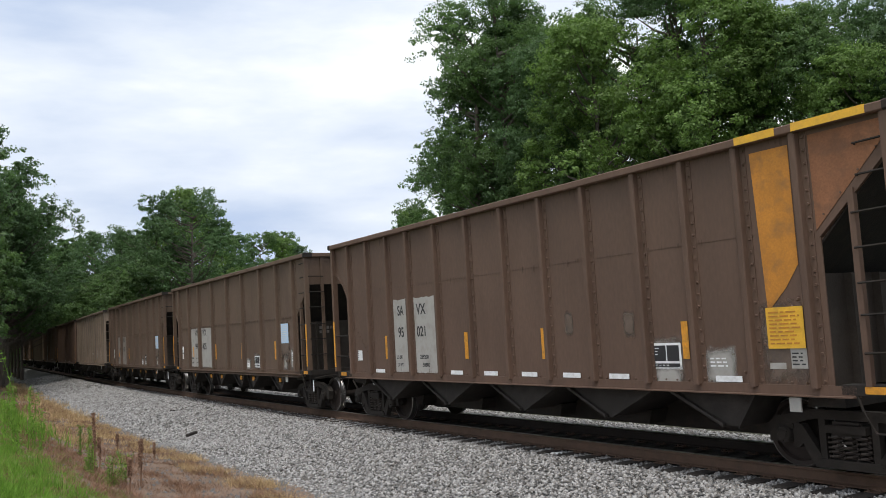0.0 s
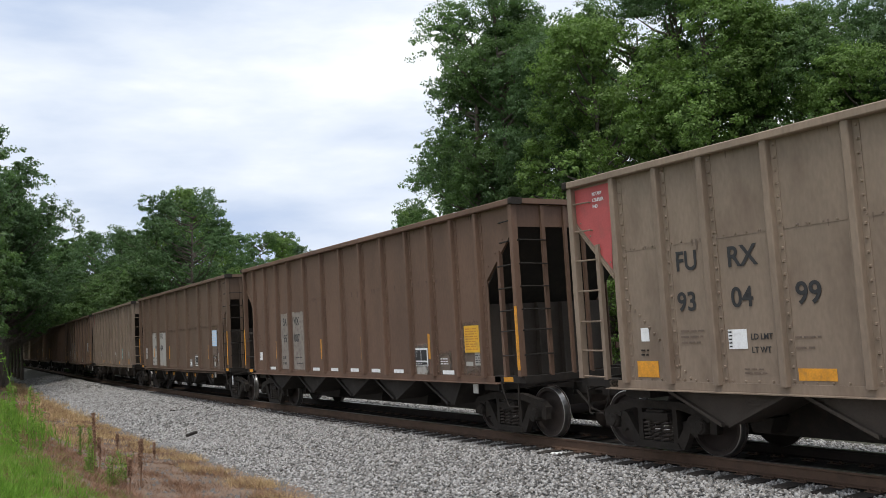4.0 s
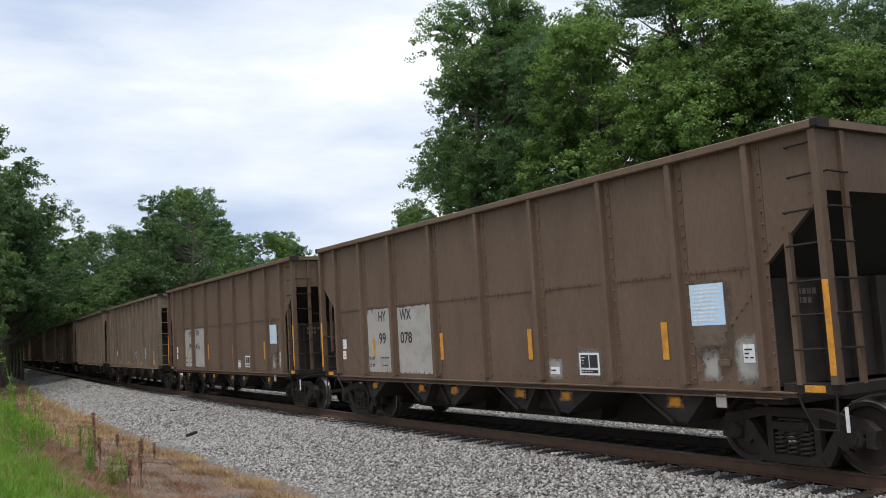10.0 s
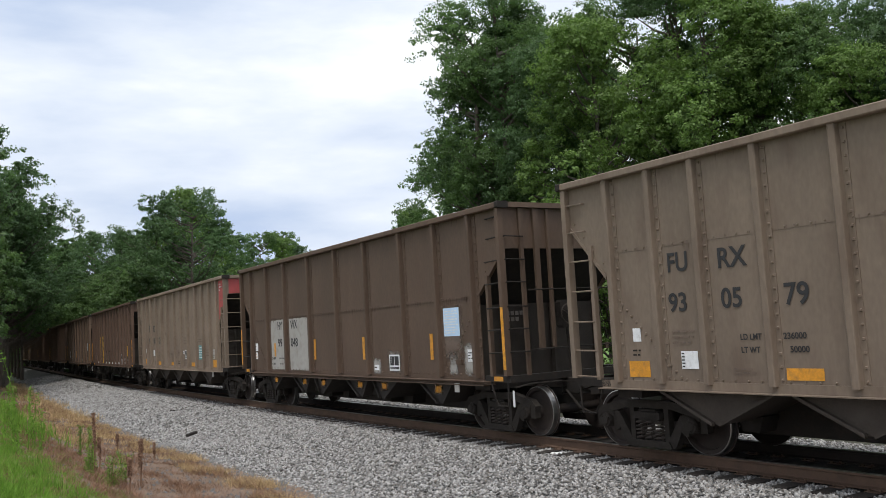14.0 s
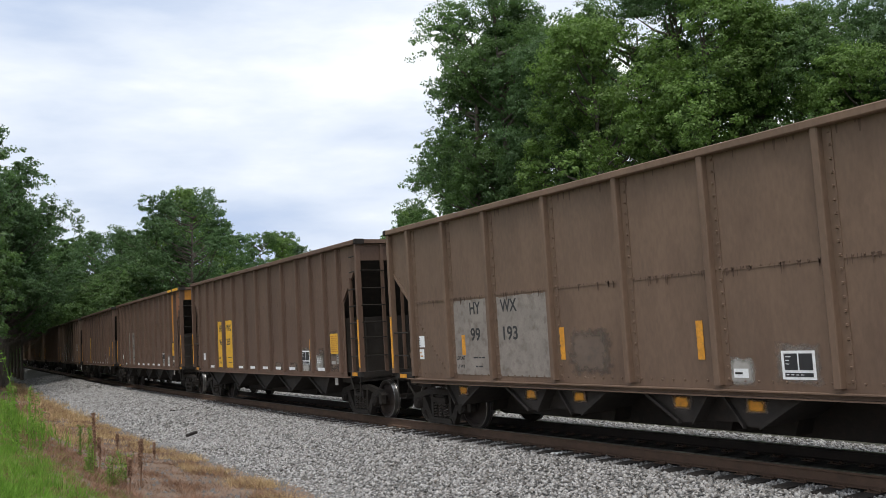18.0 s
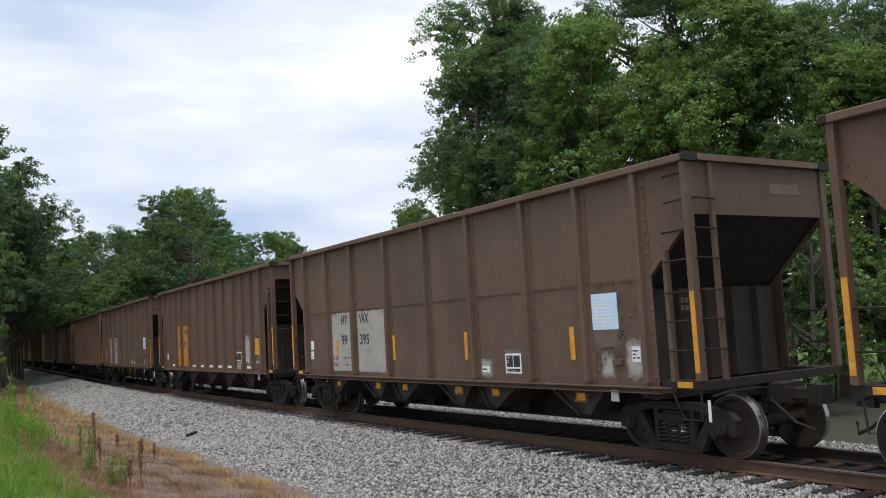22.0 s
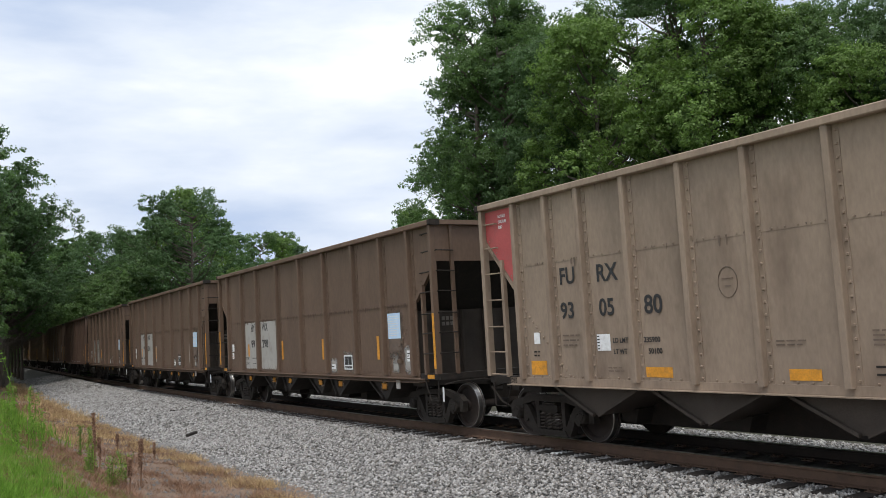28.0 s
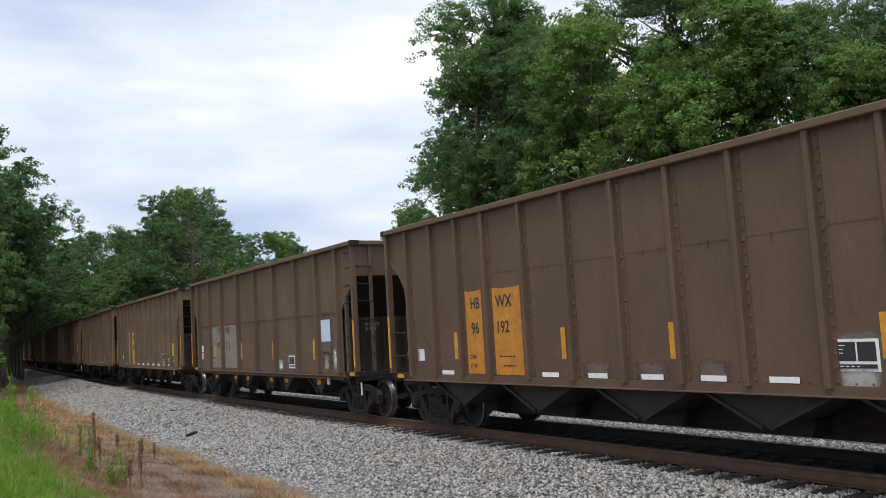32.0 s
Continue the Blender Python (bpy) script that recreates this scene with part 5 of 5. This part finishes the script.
def mark_smooth(car, num, panel, rng):
    worn_panel(car, -4.93, -3.68, 1.16, 2.64, panel)
    worn_panel(car, -3.40, -1.90, 1.15, 2.63, panel)
    lettering(car, "HY", -4.30, 2.34, 0.235)
    lettering(car, "WX", -3.26, 2.34, 0.235)
    lettering(car, num[:2], -4.30, 1.83, 0.245, squeeze=1.0)
    lettering(car, num[2:], -3.28, 1.83, 0.245, squeeze=1.02)
    lettering(car, "LD LMT", -4.84, 1.46, 0.075)
    lettering(car, "LT WT", -4.82, 1.29, 0.075)
    if num in WEIGHTS:
        lettering(car, WEIGHTS[num][0], -4.24, 1.46, 0.075)
        lettering(car, WEIGHTS[num][1], -4.18, 1.29, 0.075)
    else:
        bars(car, -4.24, -3.84, 1.45, 1.55, 1, BLACK)
        bars(car, -4.18, -3.84, 1.28, 1.38, 1, BLACK)
    edged = num in ("99041", "99421")
    for x, z0, z1 in ((-4.56, 1.55, 1.94), (-1.56, 1.46, 2.0), (1.40, 1.46, 2.0), (4.60, 1.46, 2.0)):
        bordered_stripe(car, x, z0, z1, edged and x > -4)
    smear(car, 4.98, 1.40, 5.86, 2.58, FADED, 0.0005)
    decal(car, "placard", 5.13, 5.72, 1.93, 2.5, PALE, 0.004, label="pale blue reflective placard")
    bars(car, 5.17, 5.68, 1.97, 2.46, 9, WHITE, 0.010)
    smear(car, 2.60, 1.16, 3.24, 1.66, GPANEL2, 0.0005)
    stencil_box(car, 2.68, 1.21, 0.48, 0.36)
    smear(car, 1.84, 1.14, 2.26, 1.48, GPANEL, 0.0005)
    decal(car, "card", 1.93, 2.16, 1.22, 1.34, WHITE, 0.004)
    bars(car, 1.95, 2.13, 1.24, 1.32, 1, UNDER, 0.010)
    smear(car, 5.28, 1.16, 5.56, 1.62, GPANEL, 0.0005)
    part("bracket", Geo().box(5.56, 5.76, -1.545, -1.5, 1.38, 1.46), PAINT, car)
    smear(car, 5.84, 1.14, 6.22, 1.80, GPANEL, 0.0008)
    decal(car, "card", 5.97, 6.15, 1.42, 1.66, WHITE, 0.006)
    bars(car, 5.99, 6.13, 1.46, 1.62, 3, BLACK, 0.012)
    decal(car, "card", -6.30, -6.06, 1.72, 1.96, WHITE)
    bars(car, -6.29, -6.22, 1.74, 1.94, 4, BLACK)
    decal(car, "card", -6.28, -6.10, 1.47, 1.68, WHITE)
    bars(car, -6.25, -6.13, 1.50, 1.64, 2, YELLOW)
    corner_stripes(car, "smooth", (-1, 1))
    for c in (-4.85, -2.66, -1.36, 0.86, 2.14, 4.58):
        overspray(car, c, 0.84, 0.125, 0.075)
    for box in PATCHES.get(num, ()):
        smear(car, *box, FADED)
    part("end_patch", Geo().box(7.331, 7.334, 0.25, 0.95, 3.84, 4.0), FADED, car, "worn pale number patch")
    g = Geo()
    for z, n in ((2.32, 4), (2.20, 3)):
        for k in range(n):
            g.box(6.3415, 6.345, -0.80 + 0.11 * k, -0.72 + 0.11 * k, z - 0.04, z + 0.04)
    part("fine_print", g, GPANEL2, car)
    part("white_strip", Geo().cut(7.32, 7.36, -1.47, -1.45, 0.60, 0.90, 0.004), WHITE, car, "white strip hanging below the corner")


def mark_ribbed(car, head, num, panel, sign, rng):
    worn_panel(car, -4.32, -3.76, 1.18, 2.80, panel)
    worn_panel(car, -3.40, -2.54, 1.17, 2.80, panel)
    lettering(car, head[:2], -4.14, 2.44, 0.22, squeeze=0.8)
    lettering(car, head[2:], -3.30, 2.43, 0.23, squeeze=0.9)
    lettering(car, num[:2], -4.14, 1.96, 0.22, squeeze=0.85)
    lettering(car, num[2:], -3.32, 1.96, 0.22, squeeze=0.9)
    lettering(car, "LD LMT", -4.26, 1.48, 0.075, squeeze=0.75)
    lettering(car, "LT WT", -4.24, 1.31, 0.075)
    if num in WEIGHTS:
        lettering(car, WEIGHTS[num][0], -3.24, 1.48, 0.085, squeeze=1.0)
        lettering(car, WEIGHTS[num][1], -3.14, 1.31, 0.085, squeeze=1.0)
    else:
        bars(car, -3.26, -2.72, 1.47, 1.57, 1, BLACK)
        bars(car, -3.16, -2.72, 1.30, 1.40, 1, BLACK)
    for x in (-4.72, -1.42, 1.00, 4.20):
        bordered_stripe(car, x, 1.47, 2.0, False)
    smear(car, 3.50, 1.08, 4.14, 1.80, GPANEL2 if num != "96219" else GPANEL, 0.0005)
    stencil_box(car, 3.54, 1.32, 0.56, 0.38)
    smear(car, 3.58, 1.10, 4.08, 1.34, GPANEL)
    smear(car, 4.52, 1.12, 5.06, 1.62, rng.choice((GPANEL, FADED)))
    if num == "96391":
        smear(car, 4.48, 1.22, 5.04, 2.32, GPANEL, 0.002)
    bars(car, 4.62, 4.96, 1.35, 1.5, 3, WHITE)
    smear(car, 5.44, 1.10, 6.20, 2.22, FADED, 0.0005)
    decal(car, "notice", 5.60, 6.14, 1.60, 2.12, sign, 0.026, label="yellow notice with rows of fine print")
    bars(car, 5.64, 6.10, 1.64, 2.08, 9, OPANEL, 0.032)
    decal(car, "card", 5.90, 6.13, 1.35, 1.60, GPANEL, 0.003)
    bars(car, 5.92, 6.11, 1.38, 1.56, 4, BLACK, 0.009)
    decal(car, "card", 5.58, 5.82, 1.34, 1.42, GPANEL, 0.003)
    decal(car, "card", -6.22, -5.98, 1.44, 1.68, WHITE)
    bars(car, -6.21, -6.15, 1.45, 1.67, 5, BLACK)
    for x in (-5.05, -1.80, -0.62, 0.56, 1.70, 2.82, 4.92):
        decal(car, "white_dash", x - 0.22, x + 0.22, 1.165, 1.245, WHITE, 0.018)
    for box in PATCHES.get(num, ()):
        smear(car, *box, FADED)
    corner_stripes(car, "ribbed", (-1, 1))


def mark_pale(car, num, red_end, rng):
    lettering(car, "FU", -5.24, 2.72, 0.28, squeeze=0.88)
    lettering(car, "RX", -4.34, 2.70, 0.28, squeeze=0.95)
    lettering(car, num[:2], -5.26, 2.15, 0.27, squeeze=0.95)
    lettering(car, num[2:4], -4.32, 2.16, 0.27, squeeze=0.95)
    if num[4:]:
        lettering(car, num[4:], -3.34, 2.15, 0.28, squeeze=0.95)
    bars(car, -5.24, -4.80, 1.66, 1.90, 3, FADED)
    lettering(car, "LD LMT", -4.06, 1.72, 0.08, squeeze=0.9)
    lettering(car, "LT WT", -4.06, 1.55, 0.08, squeeze=0.9)
    if num in WEIGHTS:
        lettering(car, WEIGHTS[num][0], -3.40, 1.72, 0.08, squeeze=1.0)
        lettering(car, WEIGHTS[num][1], -3.32, 1.55, 0.08, squeeze=1.0)
    else:
        bars(car, -3.40, -3.0, 1.54, 1.80, 2, FADED)
    bars(car, -4.2, -3.85, 1.26, 1.36, 2, FADED)
    bars(car, -1.1, -0.65, 1.62, 1.72, 2, FADED)
    bars(car, 0.2, 0.72, 1.24, 1.42, 2, UNDER)
    bars(car, 0.2, 0.7, 1.6, 1.82, 4, FADED)
    bars(car, 1.15, 1.95, 1.26, 1.44, 2, FADED)
    bars(car, 1.25, 1.95, 2.04, 2.36, 3, FADED)
    bars(car, 3.5, 4.15, 2.08, 2.24, 2, FADED)
    bars(car, 4.5, 5.1, 1.55, 1.85, 3, FADED)
    decal(car, "card", -5.10, -4.80, 1.33, 1.58, WHITE) if num == "930579" else decal(car, "card", -4.42, -4.12, 1.60, 1.86, WHITE)
    bars(car, *((-5.09, -5.03, 1.34, 1.57) if num == "930579" else (-4.41, -4.35, 1.61, 1.85)), 5, BLACK)
    decal(car, "card", -6.02, -5.86, 1.73, 1.93, WHITE)
    bars(car, -6.04, -5.86, 1.50, 1.63, 2, UNDER)
    for x0, x1, z0, z1 in ((-6.14, -5.72, 1.2, 1.44), (-3.40, -2.88, 1.2, 1.35), (-0.95, -0.50, 1.2, 1.34), (2.42, 2.96, 1.18, 1.33), (5.50, 6.02, 1.17, 1.43)):
        decal(car, "orange_label", x0, x1, z0, z1, YELLOW)
    decal(car, "notice", 3.54, 4.18, 1.45, 1.98, TEAL, label="teal notice with rows of fine print")
    bars(car, 3.58, 4.14, 1.49, 1.94, 7, WHITE)
    decal(car, "card", 1.02, 1.30, 1.66, 1.80, WHITE)
    bars(car, 1.05, 1.27, 1.69, 1.77, 1, UNDER)
    stencil_box(car, 1.40, 1.48, 0.45, 0.34)
    decal(car, "card", 5.50, 5.72, 1.47, 1.82, GPANEL)
    bars(car, 5.52, 5.70, 1.50, 1.64, 2, UNDER)
    g = Geo()
    for k in range(16):
        a, b = 6.2832 * k / 16, 6.2832 * (k + 1) / 16
        g.tube([(-1.78 + 0.16 * math.cos(a), NEAR, 2.50 + 0.21 * math.sin(a)), (-1.78 + 0.16 * math.cos(b), NEAR, 2.50 + 0.21 * math.sin(b))], 0.005, 4)
    g.tube([(-1.83, NEAR, 2.45), (-1.73, NEAR, 2.45)], 0.006, 4)
    g.tube([(-1.87, NEAR, 2.55), (-1.69, NEAR, 2.55)], 0.006, 4)
    part("round_stamp", g, FADED, car)
    e, y = red_end, NEAR
    part("red_corner", Geo().prism([(e * 7.20, 4.22), (e * 6.46, 4.22), (e * 6.46, 2.86), (e * 7.20, 3.64)] if e > 0 else [(e * 7.30, 4.22), (e * 6.43, 4.22), (e * 6.52, 2.86), (e * 7.30, 3.72)], y - 0.003, y), REDM, car, "faded red end marking")
    xa, xb = sorted((e * 7.331, e * 7.335))
    part("red_band", Geo().box(xa, xb, -1.4, 1.4, 3.73, 4.24), REDM, car, "faded red end marking")
    x = -6.86 if e < 0 else 6.52
    for k, w in enumerate(("ROTARY", "COUPLER", "END")):
        lettering(car, w, x, 4.07 - 0.10 * k, 0.056, WHITE, 0.008, squeeze=0.75)


def mark_orange_end(car):
    """A front end left in its old yellow and orange paint."""
    y = NEAR
    part("yellow_panel", Geo().prism([(5.54, 4.14), (6.12, 4.14), (6.12, 2.64), (5.92, 2.36), (5.62, 2.06), (5.60, 2.6)], y - 0.003, y), OPANEL, car, "old orange-yellow paint")
    part("rust_panel", Geo().prism([(6.41, 4.2), (7.34, 4.2), (7.34, 3.95), (6.42, 3.02)], y - 0.003, y), RUSTO, car)
    for x0, x1 in ((5.42, 6.04), (6.28, 7.25)):
        part("yellow_stripe", Geo().box(x0, x1, -1.634, -1.43, SHEET_TOP + 0.005, CHORD_TOP + 0.003), YPANEL, car, "yellow paint on the top chord")
    part("yellow_band", Geo().box(7.451, 7.456, -1.4, 1.4, 3.86, 4.24), OPANEL, car)


# kind, lettering, tone of its paint
BROWN, DUSK, TAUPE = (0.114, 0.072, 0.048), (0.106, 0.062, 0.042), (0.205, 0.155, 0.115)
CONSIST = [("ribbed", "SAVX", "95018"), ("ribbed", "SAVX", "95021"), ("smooth", "", "99405"), ("smooth", "", "99119"), ("pale", -1, "930499"), ("ribbed", "SAVX", "95007"), ("smooth", "", "99404"), ("pale", -1, "930553"),
           ("smooth", "", "99263"), ("ribbed", "HBWX", "96260"), ("smooth", "", "99078"), ("smooth", "", "99416"), ("pale", -1, "9304"), ("pale", 1, "930579"), ("smooth", "", "99048"), ("pale", 1, "930512"),
           ("ribbed", "HBWX", "96190"), ("smooth", "", "99193"), ("ribbed", "HBWX", "96265"), ("ribbed", "SAVX", "95013"), ("ribbed", "HBWX", "96219"), ("smooth", "", "99395"), ("ribbed", "HBWX", "96391"), ("smooth", "", "99231"),
           ("ribbed", "HBWX", "96207"), ("smooth", "", "99214"), ("pale", -1, "930580"), ("smooth", "", "99298"), ("smooth", "", "99041"), ("smooth", "", "99421"), ("ribbed", "HBWX", "96192"), ("smooth", "", "99112"),
           ("ribbed", "HBWX", "96204"), ("ribbed", "HBWX", "96311"), ("smooth", "", "99087"), ("ribbed", "HBWX", "96230"), ("smooth", "", "99310"), ("smooth", "", "99144"), ("pale", -1, "930531"), ("smooth", "", "99266"), ("ribbed", "HBWX", "96301")]
CARS = []


# play in the couplers, which sets single cars a little forward or back
SLACK = {1: 0.01, 2: 0.07, 3: 0.16, 4: -0.14, 11: -0.11, 18: 0.10, 20: 0.12, 21: -0.27, 22: -0.12, 23: -0.12, 28: 0.06, 30: -0.06}


def car_centre(i, t):
    """Arc length of car i's middle at t; the first car's rear end stood at -3.589 m at the start."""
    return -3.589 + HALF_LEN - PITCH * i + travelled(t) + SLACK.get(i, 0.0)


# how bleached or grimy single cars are
TONE = {"99263": 1.13, "99193": 1.22, "930580": 1.24, "99421": 1.15, "99041": 1.08, "99298": 1.05, "9304": 0.82, "930579": 0.86, "99119": 0.92, "99405": 0.95, "99231": 0.97, "99048": 0.82, "99404": 1.0}


def build_train():
    for kind in ("smooth", "ribbed", "pale"):
        PROTO[kind] = build_car(kind)
    used = set()
    plain = {}
    for kind, p in PROTO.items():
        plain[kind] = p
    order = []
    for i, (kind, a, num) in enumerate(CONSIST):
        if kind in used:
            car = copy_thing(plain[kind], Matrix.Identity(4))
        else:
            car = plain[kind]
            used.add(kind)
        order.append(car)
    for i, ((kind, a, num), car) in enumerate(zip(CONSIST, order)):
        rng = random.Random(100 + i)
        tone = {"smooth": BROWN, "ribbed": DUSK, "pale": TAUPE}[kind]
        k = TONE.get(num, rng.uniform(0.94, 1.06))
        if num in ("96204", "96311"):
            tone = (0.15, 0.10, 0.065)
        if num == "95007":
            tone = (0.118, 0.068, 0.045)
        if kind == "smooth":
            tagged(car, "brown open-top coal hopper car with a grey number panel", "hopper car", "coal train")
            mark_smooth(car, num, GPANEL2 if num in ("99193", "99119", "99112") else GPANEL, rng)
        elif kind == "ribbed":
            faded = a == "SAVX"
            tagged(car, "dark brown ribbed coal hopper car with a faded grey number panel" if faded else "dark brown ribbed coal hopper car with a yellow number panel", "hopper car", "coal train")
            mark_ribbed(car, a, num, (GPANEL if num == "95021" else GPANEL2) if faded else (OPANEL if num in ("96260", "96192", "96391") else YPANEL), YPANEL, rng)
            if num in ("95021", "95013"):
                mark_orange_end(car)
        else:
            tagged(car, "taupe aluminium coal hopper car with one red-marked end", "hopper car", "coal train")
            mark_pale(car, num, a, rng)
        if kind == "pale" or num in ("99416", "99048"):
            brake_gear(car, kind, 1)
        for ob in car.children_recursive:
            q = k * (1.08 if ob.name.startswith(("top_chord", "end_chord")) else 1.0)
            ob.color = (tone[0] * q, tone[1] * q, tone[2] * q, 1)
        CARS.append(car)


def motions():
    """The train rolls past; every wheelset turns while its car is near."""
    times = [2.0 * k for k in range(17)]
    for i, car in enumerate(CARS):
        rows = []
        for t in times:
            x, y, a = along(car_centre(i, t))
            rows.append((t, pose(x, y, 0, 0, 0, math.degrees(a))))
        walk(car, rows)
        frames = [f for f in range(0, int(SECONDS * FPS) + 1) if -52 < car_centre(i, f / FPS) < 14]
        if not frames:
            continue
        f0 = frames[0]
        for truck in [o for o in car.children if o.name.startswith("truck")]:
            for wheel in [o for o in truck.children if o.name.startswith("wheelset")]:
                x, y, z = wheel.location
                phase = random.uniform(0, 360)
                rows = [] if f0 == 0 else [(0.0, pose(x, y, z, 0, phase, 0))]
                for f in frames:
                    turn = math.degrees((travelled(f / FPS) - travelled(f0 / FPS)) / WHEEL_R)
                    rows.append((f / FPS, pose(x, y, z, 0, 0, 0) @ Matrix.Rotation(radians(phase + turn), 4, "Y")))
                if frames[-1] < SECONDS * FPS:
                    rows.append((SECONDS, rows[-1][1]))
                walk(wheel, rows)


build_ground()
build_ballast()
build_track()
build_trees()
build_verge()
build_train()
motions()
